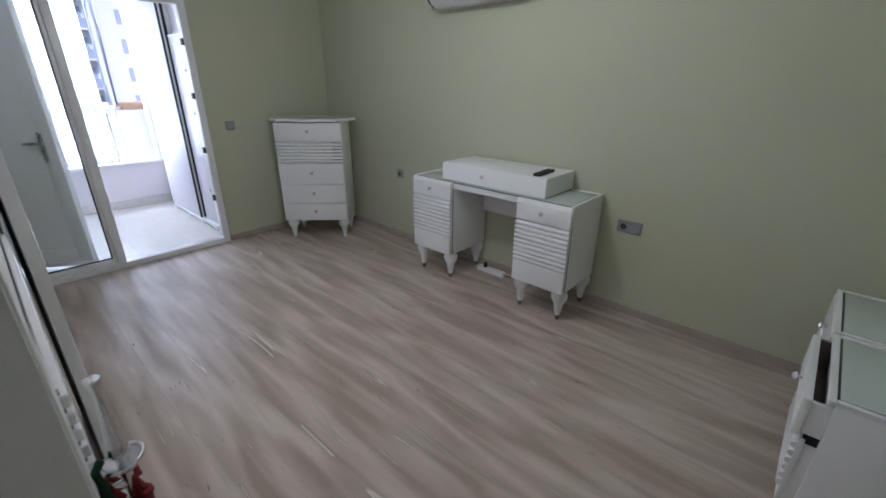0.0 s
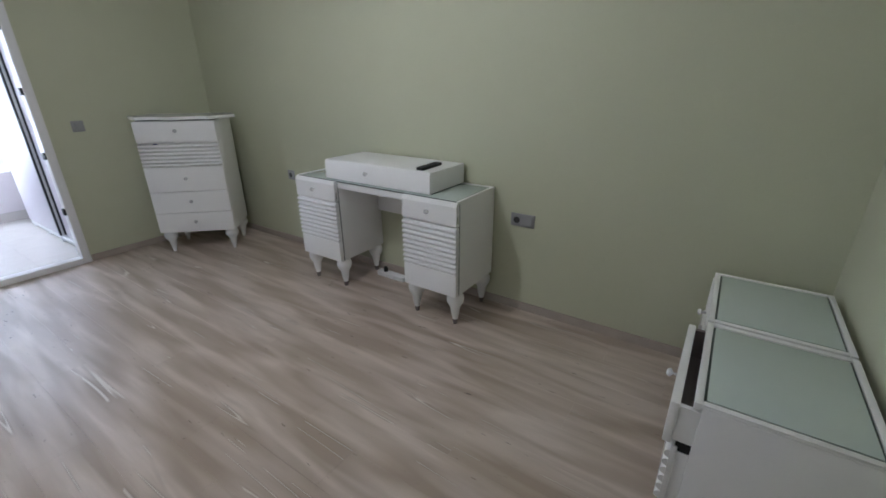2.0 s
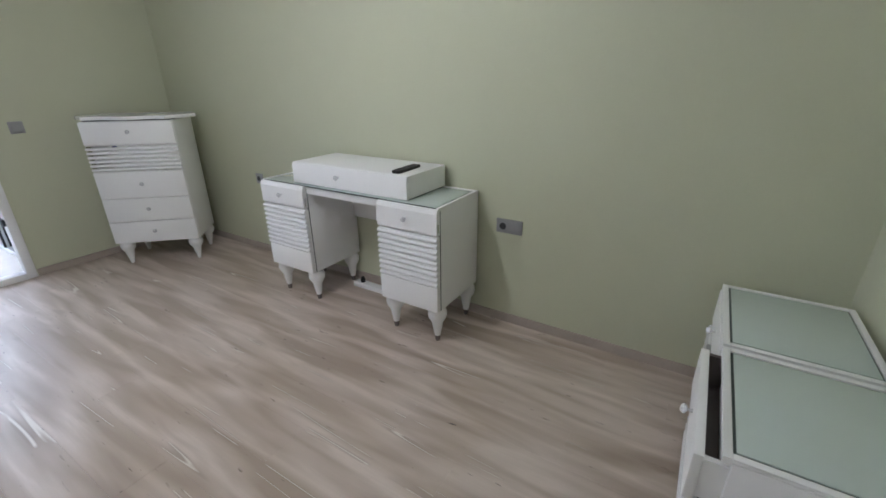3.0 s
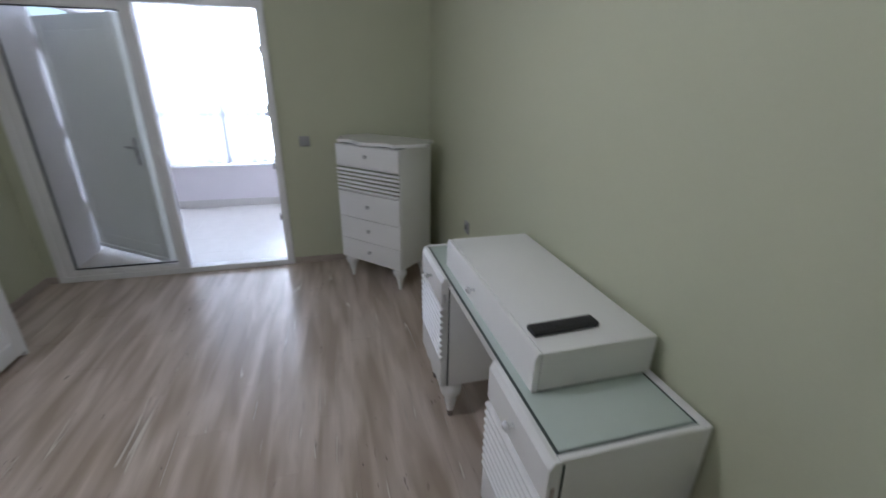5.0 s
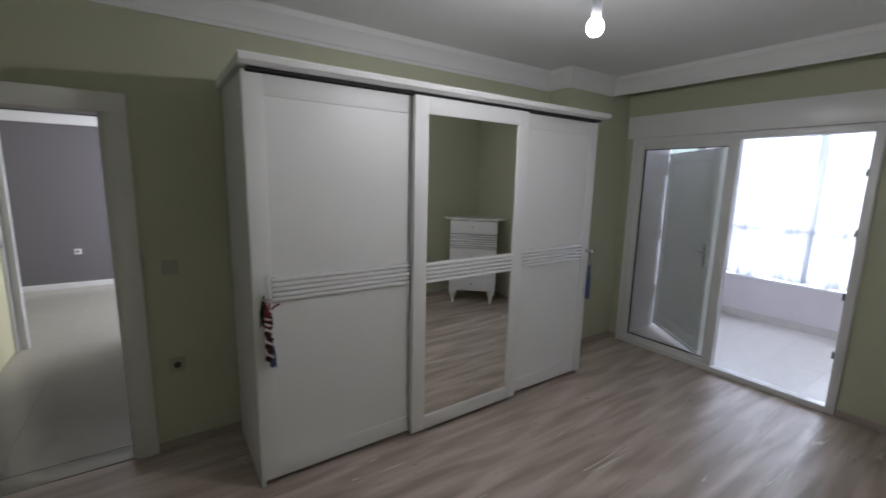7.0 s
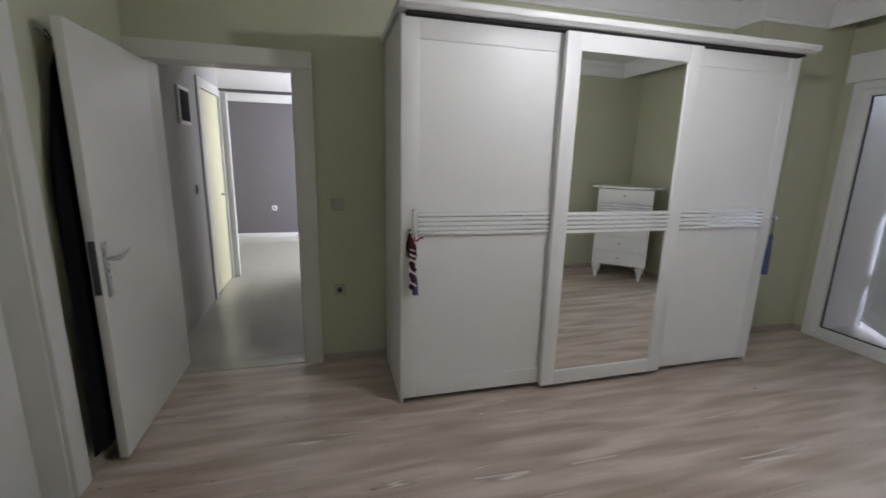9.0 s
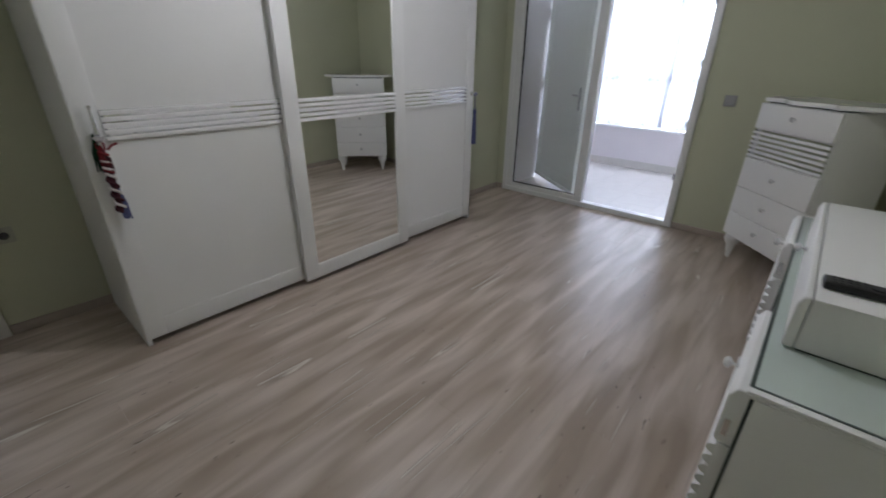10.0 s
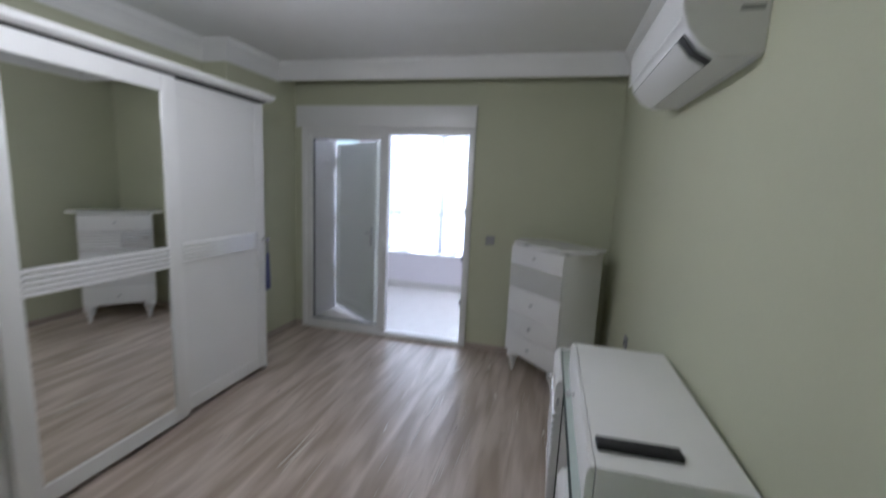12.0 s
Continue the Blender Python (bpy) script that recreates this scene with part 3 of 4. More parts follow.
# ---- hall and far room behind the room door ----
structure("hall_slab", box(-0.6, 4.3, -4.75, YS, -0.2, -0.012), M_GROUT, "pale grouted slab under the hall tiles", "floor")
structure("hall_ceiling", box(-0.6, 4.3, -4.75, YS - 0.16, 2.46, 2.6), M_CEIL, "white hall ceiling", "ceiling")
bm = box(2.18, 2.30, -1.22, YS - 0.16, 0, 2.46)
add_box(bm, 2.18, 2.30, -2.06, -2.0, 0, 2.46)
add_box(bm, 2.18, 2.30, -2.0, -1.22, 2.06, 2.46)
structure("hall_wall_east", bm, M_HALL, "grey hall wall with a doorway", "wall")
structure("hall_wall_west", box(0.82, 0.94, -2.06, YS - 0.16, 0, 2.46), M_HALL, "grey hall wall", "wall")
structure("far_wall_south", box(-0.6, 4.3, -4.75, -4.62, 0, 2.46), M_FAR, "violet grey wall of the far room", "wall")
# opening for the far room's lamp; this window is assumed, never in view
bm = box(-0.6, -0.48, -4.62, -4.05, 0, 2.46)
add_box(bm, -0.6, -0.48, -2.65, -2.06, 0, 2.46)
add_box(bm, -0.6, -0.48, -4.05, -2.65, 0, 0.7)
add_box(bm, -0.6, -0.48, -4.05, -2.65, 2.2, 2.46)
structure("far_wall_west", bm, M_FAR, "violet grey wall with an assumed window, out of view", "wall")
structure("far_wall_east", box(4.18, 4.3, -4.62, YS - 0.16, 0, 2.46), M_YELLOW, "cream yellow wall of the side room", "wall")
structure("far_wall_north", box(-0.48, 0.94, -2.18, -2.06, 0, 2.46), M_FAR, "violet grey partition", "wall")
structure("side_wall", box(2.30, 4.18, -2.18, -2.06, 0, 2.46), M_YELLOW, "cream yellow partition", "wall")
structure("side_wall_north", box(2.30, 4.18, 0.06, 0.18, 0, 2.46), M_YELLOW, "cream yellow partition", "wall")
structure("far_cornice", box(-0.48, 4.18, -4.62, -4.54, 2.27, 2.40, 0.01), M_CEIL, "white cornice of the far room", "cornice")
structure("far_baseboard", box(-0.48, 4.18, -4.62, -4.605, 0, 0.08, 0.003), M_PVC, "white skirting of the far room", "baseboard")
bm = box(2.105, 2.315, -2.115, -2.062, 0, 2.10, 0.004)
add_box(bm, 2.165, 2.315, -2.062, -2.0, 0, 2.10, 0.004)
structure("trim_hall_end", bm, M_PVC, "white painted corner trim of the hall", "trim")
bm = box(2.160, 2.179, -1.305, -1.215, 0, 2.12, 0.004)
add_box(bm, 2.160, 2.179, -1.995, -1.305, 2.03, 2.12, 0.004)
add_box(bm, 2.18, 2.30, -1.24, -1.221, 0, 2.055)
structure("door_frame_hall", bm, M_DOOR, "cream painted hall door frame", "door frame")
# the leaf's yellow is painted light, not a yellow door
hd = thing("hall_door_leaf", pose(2.183, -1.999, 0.01), "shut cream door in the hall wall, yellow light put into its colour", "door leaf")
part("leaf_panel", box(0, 0.04, 0.002, 0.752, 0, 2.018, 0.003), M_YELLOW, hd)
part("lever", box(-0.05, 0, 0.06, 0.17, 0.98, 1.0, 0.006), M_METAL, hd, "grey lever")
for z in (0.42, 1.72):
    part("hinge", box(-0.016, 0.0, 0.715, 0.738, z, z + 0.12, 0.003), M_TIP, hd, "dark brass hinge")
pic = thing("wall_picture", pose(2.178, -0.80, 1.66), "small dark picture in a white frame on the hall wall", "picture")
part("picture_frame", box(-0.018, 0, -0.135, 0.135, 0, 0.30, 0.003), M_PVC, pic)
part("picture_sheet", box(-0.022, -0.018, -0.11, 0.11, 0.03, 0.27), M_PICT, pic, "dark picture")
sw = thing("light_switch", pose(2.178, -0.97, 1.08), "small dark light switch on the hall wall", "switch")
part("plate", box(-0.012, 0, -0.04, 0.04, 0, 0.08, 0.003), M_SOCK, sw)
part("rocker", box(-0.017, -0.012, -0.026, 0.026, 0.015, 0.065, 0.002), M_SOCK, sw)
so = thing("wall_socket", pose(1.99, -4.62, 0.48), "pale socket on the far room's wall", "socket")
part("plate", box(-0.04, 0.04, 0, 0.012, 0, 0.08, 0.003), M_PVC, so)
part("socket_well", lathe([(0.022, 0), (0.022, 0.003)], 14, (0, 0.012, 0.04), "Y"), M_SOCK, so)

# ---- room door, open into the room ----
bm = box(1.118, 1.222, YS, YS + 0.022, 0, 1.955, 0.004)
add_box(bm, 2.018, XE2 - 0.002, YS, YS + 0.022, 0, 1.955, 0.004)
add_box(bm, 1.118, XE2 - 0.002, YS, YS + 0.022, 1.955, 2.055, 0.004)
add_box(bm, DX0, 1.235, YS - 0.17, YS, 0, 1.955)
add_box(bm, 2.015, DX1, YS - 0.17, YS, 0, 1.955)
add_box(bm, DX0, DX1, YS - 0.17, YS, 1.955, DZ)
add_box(bm, 1.128, 1.232, YS - 0.19, YS - 0.17, 0, 1.955, 0.004)
add_box(bm, 1.235, 1.247, YS - 0.14, YS - 0.05, 0, 1.94)
structure("door_frame_room", bm, M_DOOR, "cream white painted door frame of the bedroom", "door frame")
structure("threshold", box(1.235, 2.015, YS - 0.16, YS - 0.01, -0.012, 0.002, 0.001), M_HFLOOR, "pale gloss tile threshold", "threshold")
rd = thing("room_door_leaf", pose(2.046, YS + 0.026, 0.012, 0, 0, 90.5), "cream white door standing open into the bedroom", "door leaf")
part("leaf_panel", box(0.0, 0.80, 0.002, 0.042, 0, 1.925, 0.004), M_DOOR, rd)
part("lock_plate", box(0.798, 0.803, 0.008, 0.036, 0.81, 1.05, 0.001), M_SOCKD, rd, "steel lock plate in the door edge")
bm = box(0.735, 0.775, 0.043, 0.052, 0.79, 1.04, 0.004)
part("handle_plate", bm, M_METAL, rd, "brushed steel long plate")
part("lever_handle", tube([(0.755, 0.050, 0.962), (0.755, 0.085, 0.962), (0.74, 0.095, 0.962), (0.70, 0.096, 0.967), (0.655, 0.095, 0.979), (0.63, 0.095, 0.985)], [0.009, 0.009, 0.010, 0.009, 0.008, 0.006], 10), M_METAL, rd, "curved steel lever")
for z in (0.25, 0.95, 1.65):
    part("hinge", lathe([(0.008, 0), (0.008, 0.09)], 10, (-0.004, 0.0, z)), M_METAL, rd)


def hanging_garment(cx, cy, z0, z1):
    """Dark cloth in soft folds, narrow at the hook and wide at the hem."""
    bm = bmesh.new()
    rings = []
    for r in range(15):
        v = r / 14
        spread = 0.25 + 0.75 * min(1.0, v * 3.2) ** 0.6
        ring = []
        for k in range(56):
            a = 2 * math.pi * k / 56
            fold = 1 + 0.10 * math.sin(7 * a + 2.2 * v) * v + 0.05 * math.sin(17 * a + 4 * v)
            ring.append(bm.verts.new((cx + 0.026 * spread * fold * math.cos(a), cy + (0.235 + 0.02 * v) * spread * fold * math.sin(a), z1 - (z1 - z0) * v + 0.012 * math.sin(5 * a) * v)))
        rings.append(ring)
    for p, q in zip(rings, rings[1:]):
        for k in range(56):
            bm.faces.new((p[k], p[(k + 1) % 56], q[(k + 1) % 56], q[k]))
    bm.faces.new(rings[0])
    bm.faces.new(rings[-1][::-1])
    bmesh.ops.recalc_face_normals(bm, faces=bm.faces)
    ob = thing("hanging_garment", pose(0, 0, 0), "black cloth hanging in the gap behind the open door", "garment")
    part("cloth", bm, M_CLOTH, ob)
    part("hanger_loop", tube([(cx, cy + 0.10, z1 - 0.02), (cx, cy + 0.13, z1 + 0.01), (cx - 0.004, cy + 0.155, z1 - 0.01), (cx, cy + 0.12, z1 - 0.03)], 0.003), M_CLOTH, ob, "thin black loop")
    return ob


hook = thing("over_door_hook", pose(2.046, 1.0, 1.937), "thin dark metal hook hung over the open door", "hook")
part("hook_strap", box(-0.046, 0.004, -0.012, 0.012, 0.001, 0.004), M_TIP, hook)
part("hook_arm", tube([(0.003, 0, 0.002), (0.006, 0, -0.05), (0.012, 0.05, -0.075), (0.024, 0.13, -0.07), (0.034, 0.17, -0.055)], 0.003), M_TIP, hook)
hanging_garment(2.080, 0.985, 0.10, 1.885)

# second doorway, its door shut
bm = box(XE2 - 0.022, XE2, 1.275, 1.375, 0, 1.955, 0.004)
add_box(bm, XE2 - 0.022, XE2, 2.085, 2.185, 0, 1.955, 0.004)
add_box(bm, XE2 - 0.022, XE2, 1.275, 2.185, 1.955, 2.05, 0.004)
add_box(bm, XE2, XE2 + 0.15, 1.36, 1.385, 0, 1.955)
add_box(bm, XE2, XE2 + 0.15, 2.075, 2.10, 0, 1.955)
add_box(bm, XE2, XE2 + 0.15, 1.36, 2.10, 1.955, 1.98)
structure("door_frame_side", bm, M_DOOR, "cream white painted frame of the second door", "door frame")
d2 = thing("side_door_leaf", pose(XE2 + 0.10, 1.388, 0.008), "shut cream white door set back in its frame", "door leaf")
part("leaf_panel", box(0, 0.04, 0, 0.684, 0, 1.94, 0.004), M_DOOR, d2)
bm = box(-0.010, 0, 0.60, 0.64, 0.88, 1.12, 0.003)
part("handle_plate", bm, M_METAL, d2, "brushed steel long plate")
part("lever_handle", box(-0.055, -0.01, 0.50, 0.63, 1.03, 1.048, 0.006), M_METAL, d2, "steel lever")
single("wall_hook", tube([(XE2, 1.10, 2.12), (XE2 - 0.02, 1.10, 2.12), (XE2 - 0.03, 1.10, 2.09), (XE2 - 0.028, 1.10, 2.05)], 0.005), M_TIP, "small dark hook on the sage wall", "hook")


# ---- furniture parts shared by the bedroom set ----
def leg_bm(h, r=0.054, at=(0, 0, 0)):
    """Turned leg: a bulb under a square block, tapering to a capped foot."""
    prof = [(r * 0.62, h), (r * 0.66, h * 0.97), (r * 0.95, h * 0.90), (r, h * 0.80), (r * 0.93, h * 0.70), (r * 0.70, h * 0.60), (r * 0.56, h * 0.54), (r * 0.54, h * 0.48), (r * 0.50, h * 0.40), (r * 0.31, h * 0.16)]
    return lathe([(a, b) for a, b in prof[::-1]], 18, at)


def cap_bm(h, r=0.054, at=(0, 0, 0)):
    return lathe([(r * 0.23, 0.0), (r * 0.25, h * 0.02), (r * 0.32, h * 0.16), (r * 0.31, h * 0.165)], 16, at)


def add_leg(parent, x, y, h, cap=None):
    leg = part("leg", leg_bm(h), M_WHITE, parent)
    leg.location = (x, y, 0)
    part("foot_cap", cap_bm(h), cap or M_TIP, leg, "taupe capped foot")


def knob(parent, x, y, z):
    """Faceted crystal knob on a chrome stem, pointing to -y."""
    part("knob", add_lathe(lathe([(0.006, 0), (0.004, 0.008), (0.004, 0.014)], 10, (x, y, z), "-Y"), [(0.006, 0.013), (0.0145, 0.019), (0.0145, 0.024), (0.008, 0.031)], 8, (x, y, z), "-Y"), M_CRYSTAL, parent, "faceted crystal knob")


def slat_bm(x0, x1, pitch, depth=0.016, share=0.74):
    """One half-round bar of a ribbed front, pointing to -y, its foot at z 0."""
    r = pitch * share / 2
    prof = [(0.0, 0.0)] + [(-depth * math.cos(a), r + r * math.sin(a)) for a in (radians(-80 + 20 * k) for k in range(9))] + [(0.0, 2 * r)]
    return prism(prof, x0, x1, "X")


def ribbed(parent, x0, x1, y, z0, z1, count, material):
    pitch = (z1 - z0) / count
    me = mesh_of(slat_bm(x0, x1, pitch, 0.015, 0.66), "slat", material, 25)
    for k in range(count):
        s = part("slat", me, None, parent)
        s.location = (0, y, z0 + k * pitch)
    part("slat_backing", box(x0 + 0.002, x1 - 0.002, y + 0.0005, y + 0.0009, z0, z1), M_STRIP, parent, "mirror strip between the bars")


# ---- chest of drawers across the corner ----
def chest_of_drawers():
    ob = thing("chest_of_drawers", pose(-2.448, 3.134, 0, 0, 0, 43.0), "white lacquered five-drawer chest on turned legs, set across the corner", "chest of drawers")
    x0, x1, fy, by, z0, z1 = -0.315, 0.300, -0.040, 0.368, 0.186, 1.113
    part("body", box(x0, x1, fy + 0.022, by, z0, z1, 0.004), M_WHITE, ob)
    rows_ = [(0.950, z1 - 0.003, "d"), (0.752, 0.945, "s"), (0.545, 0.748, "d"), (0.359, 0.541, "d"), (z0, 0.355, "d")]
    for a, b, kind in rows_:
        if kind == "d":
            d = part("drawer_front", box(x0 + 0.002, x1 - 0.002, fy, fy + 0.020, a, b, 0.003), M_WHITE, ob)
            knob(d, 0.0, fy, (a + b) / 2 + 0.01)
        else:
            d = part("ribbed_drawer", box(x0 + 0.002, x1 - 0.002, fy + 0.013, fy + 0.020, a, b), M_WHITE, ob, "drawer front with six horizontal bars")
            ribbed(d, x0 + 0.002, x1 - 0.002, fy + 0.012, a + 0.004, b - 0.004, 6, M_GLOSS)
    for x in (x0 + 0.06, x1 - 0.05):
        for y in (fy + 0.05, by - 0.05):
            add_leg(ob, x, y, z0 + 0.002, M_WHITE)
    # butterfly top: serpentine front, wings that spread towards the back
    front = []
    for k in range(41):
        u = k / 40
        front.append((x0 + 0.035 + u * (x1 - x0 - 0.07), fy - 0.012 - 0.030 * math.cos((u - 0.5) * math.pi * 3.0)))
    wing = [(0.000, 0.012), (0.035, 0.040), (0.080, 0.100), (0.106, 0.165), (0.098, 0.205), (0.062, 0.250), (0.026, by)]
    outline = front + [(x1 + w, q) for w, q in wing] + [(x0 - w, q) for w, q in wing[::-1]]
    part("top_board", prism(outline, z1 + 0.010, z1 + 0.034, "Z", 0.004), M_GLOSS, ob, "winged white top with a serpentine front")
    # the top's shadow gap, drawn as a dark spacer
    part("top_gap_shade", box(x0 + 0.02, x1 - 0.02, fy + 0.035, by - 0.02, z1, z1 + 0.010), M_EDGE, ob, "dark spacer painting the shadow gap under the top")
    return ob


M_GLOSS = mat("white_gloss_lacquer", (0.87, 0.87, 0.87), 0.14, vary=0.015, scale=4, coat=0.4)
chest_of_drawers()


# ---- dressing table ----
def dressing_table():
    x0, x1, yf, yb, z0, z1 = -1.205, 0.138, 3.285, 3.708, 0.218, 0.793
    ff = yf - 0.021
    ob = thing("dressing_table", pose(0, 0, 0), "white lacquered dressing table with ribbed pedestals and a glass top", "dressing table")
    for a, b in ((x0, -0.815), (-0.245, x1)):
        part("pedestal", box(a, b, yf + 0.018, yb, z0, z1 - 0.012, 0.003), M_WHITE, ob)
        d = part("drawer_front", prism([(ff, 0.658), (ff, 0.768), (ff + 0.012, z1 - 0.003), (yf + 0.0120, z1 - 0.003), (yf + 0.0120, 0.652), (ff + 0.006, 0.652)], a + 0.001, b - 0.001, "X", 0.0015), M_WHITE, ob)
        knob(d, (a + b) / 2, ff, 0.722)
        part("side_catch", box(b - 0.0012, b + 0.0008, ff + 0.008, ff + 0.019, 0.672, 0.715), M_CHROME, d, "small chrome catch in the drawer's edge")
        # shade of the gap between front and pedestal, filled in with dark colour
        part("front_gap_shade", box(a + 0.001, b - 0.001, yf + 0.0122, yf + 0.0175, z0 + 0.002, z1 - 0.014), M_EDGE, ob, "dark strip painting the shaded gap behind the front")
        r = part("ribbed_door", box(a + 0.003, b - 0.003, yf - 0.012, yf + 0.0118, 0.366, 0.645), M_WHITE, ob, "ribbed door with nine horizontal ribs")
        pitch = (0.646 - 0.366) / 9
        me = mesh_of(slat_bm(a + 0.001, b - 0.001, pitch, 0.015, 0.80), "slat", M_GLOSS, 25)
        for k in range(9):
            s = part("slat", me, None, r)
            s.location = (0, yf - 0.012, 0.366 + k * pitch)
        part("lower_front", box(a + 0.001, b - 0.001, ff, yf + 0.0118, z0, 0.364, 0.004), M_WHITE, ob)
        for x in (a + 0.045, b - 0.045):
            for y in (yf + 0.045, yb - 0.045):
                add_leg(ob, x, y, z0 + 0.002)
    part("modesty_panel", box(-0.815, -0.245, yb - 0.03, yb - 0.012, 0.50, z1 - 0.03, 0.002), M_WHITE, ob)
    part("apron", box(-0.815, -0.245, yf + 0.012, yf + 0.030, 0.745, z1 - 0.012, 0.002), M_WHITE, ob)
    part("top_board", box(x0, x1, yf + 0.008, yb, z1 - 0.012, z1 - 0.005, 0.002), M_WHITE, ob)
    bm = box(x0, x1, yb - 0.024, yb, z1 - 0.005, z1 + 0.003, 0.002)
    add_box(bm, x0, x0 + 0.018, yf + 0.004, yb - 0.024, z1 - 0.005, z1 + 0.003, 0.002)
    add_box(bm, x1 - 0.018, x1, yf + 0.004, yb - 0.024, z1 - 0.005, z1 + 0.003, 0.002)
    part("top_rim", bm, M_WHITE, ob)
    part("glass_edge", box(x0 + 0.019, x1 - 0.019, yf + 0.005, yb - 0.025, z1 - 0.005, z1 - 0.001), M_EDGE, ob, "dark line round the glass")
    part("front_edge_strip", box(x0 + 0.002, x1 - 0.002, yf + 0.0045, yf + 0.0115, z1 - 0.0028, z1 + 0.0012), M_EDGE, ob, "dark line along the front edge")
    part("glass_top", box(x0 + 0.027, x1 - 0.027, yf + 0.012, yb - 0.034, z1 - 0.001, z1 + 0.002, 0.001), M_MINT, ob, "mint green glass sheet let into the top")
    return ob


dressing_table()

db = thing("drawer_box", pose(-0.508, 3.512, 0.795), "low white drawer box lying on the dressing table", "drawer box")
part("body", box(-0.432, 0.432, -0.172, 0.183, 0.005, 0.128, 0.004), M_WHITE, db)
# contact shadow along the box's foot, painted as a dark sheet
part("contact_shade", box(-0.428, 0.428, -0.168, 0.179, 0, 0.0048), M_EDGE, db, "thin dark sheet painting the contact shadow under the box")
f = part("drawer_front", prism([(-0.194, 0.004), (-0.194, 0.108), (-0.186, 0.127), (-0.174, 0.127), (-0.174, 0.004)], -0.432, 0.432, "X", 0.002), M_WHITE, db)
knob(f, -0.05, -0.194, 0.072)


def remote_control():
    ob = thing("remote_control", pose(-0.172, 3.452, 0.924, 0, 0, 92.5), "black television remote control lying on the drawer box", "remote control")
    part("shell", box(-0.105, 0.105, -0.024, 0.024, 0.0, 0.017, 0.006, 3), M_BLACK, ob)
    key = mesh_of(box(-0.0045, 0.0045, -0.004, 0.004, 0, 0.0025, 0.001), "key", M_KEYS)
    for i in range(14):
        for j in range(3):
            if i in (5, 6) and j != 1:
                continue
            k = part("key", key, None, ob)
            k.location = (-0.088 + i * 0.0125, -0.0135 + j * 0.0135, 0.0165)
    part("navigation_ring", lathe([(0.013, 0), (0.013, 0.003), (0.007, 0.0035)], 20, (-0.018, 0, 0.0165)), M_KEYS, ob)
    return ob


remote_control()


# ---- nightstands ----
def nightstand(y0, pulled, label):
    """Front to -x at x = 0 of its own frame; 0.49 wide along y."""
    w, d, z0, z1 = 0.488, 0.41, 0.135, 0.592
    ob = thing("nightstand", pose(1.356, y0, 0), label, "nightstand", "pair of nightstands")
    part("body", box(0.022, d, 0, w, z0, z1 - 0.012, 0.003), M_WHITE, ob)
    part("top_board", box(0.004, d, 0, w, z1 - 0.012, z1 - 0.005, 0.002), M_WHITE, ob)
    bm = box(0.0, 0.02, 0, w, z1 - 0.02, z1 + 0.003, 0.003)
    add_box(bm, d - 0.02, d, 0, w, z1 - 0.005, z1 + 0.003, 0.003)
    add_box(bm, 0.02, d - 0.02, 0, 0.02, z1 - 0.005, z1 + 0.003, 0.003)
    add_box(bm, 0.02, d - 0.02, w - 0.02, w, z1 - 0.005, z1 + 0.003, 0.003)
    part("top_rim", bm, M_WHITE, ob)
    part("glass_edge", box(0.021, d - 0.021, 0.021, w - 0.021, z1 - 0.005, z1 - 0.002), M_EDGE, ob, "dark line round the glass")
    part("glass_top", box(0.027, d - 0.027, 0.027, w - 0.027, z1 - 0.002, z1 + 0.0015, 0.001), M_MINT, ob, "mint green glass sheet")
    # upper drawer, pulled out a little on one of them
    o = -pulled
    dr = part("drawer_front", box(o - 0.004, o + 0.020, 0.002, w - 0.002, 0.425, z1 - 0.022, 0.005), M_WHITE, ob)
    if pulled:
        # far side and bottom take a dark colour for the drawer's inner shade
        for a in (0.006, w - 0.022):
            part("drawer_side", box(o + 0.020, 0.021, a, a + 0.016, 0.44, 0.560), M_WHITE if a < 0.1 else M_TIP, dr)
        part("drawer_bottom", box(o + 0.020, 0.021, 0.022, w - 0.022, 0.44, 0.447), M_TIP, dr, "drawer bottom painted dark for the shade inside")
    kb = part("knob", add_lathe(lathe([(0.006, 0), (0.004, 0.008), (0.004, 0.014)], 10, (o - 0.004, w / 2, 0.50), "-X"), [(0.006, 0.013), (0.0145, 0.019), (0.0145, 0.024), (0.008, 0.031)], 8, (o - 0.004, w / 2, 0.50), "-X"), M_CRYSTAL, dr, "faceted crystal knob")
    # ribbed lower drawer
    o2 = -0.030 if pulled else 0.0
    lo = part("ribbed_drawer", box(o2 + 0.004, o2 + 0.02, 0.002, w - 0.002, z0 + 0.002, 0.418, 0.003), M_WHITE, ob, "lower drawer front with horizontal ribs")
    if pulled:
        part("drawer_side", box(o2 + 0.02, 0.021, 0.006, w - 0.006, z0 + 0.01, 0.400), M_WHITE, lo)
    pitch = 0.0335
    bm = slat_bm(-(w - 0.002), -0.002, pitch, 0.015, 0.80)
    bmesh.ops.rotate(bm, verts=bm.verts, cent=(0, 0, 0), matrix=Matrix.Rotation(radians(-90), 3, "Z"))
    me = mesh_of(bm, "slat", M_GLOSS, 25)
    for k in range(6):
        s = part("slat", me, None, lo)
        s.location = (o2 + 0.004, 0, 0.205 + k * pitch)
    part("pull_plate", box(o2 - 0.018, o2 - 0.004, w / 2 - 0.03, w / 2 + 0.03, 0.402, 0.424, 0.002), M_SOCK, lo, "small grey pull plate")
    for x in (0.05, d - 0.05):
        for y in (0.05, w - 0.05):
            add_leg(ob, x, y, z0 + 0.002, M_WHITE)
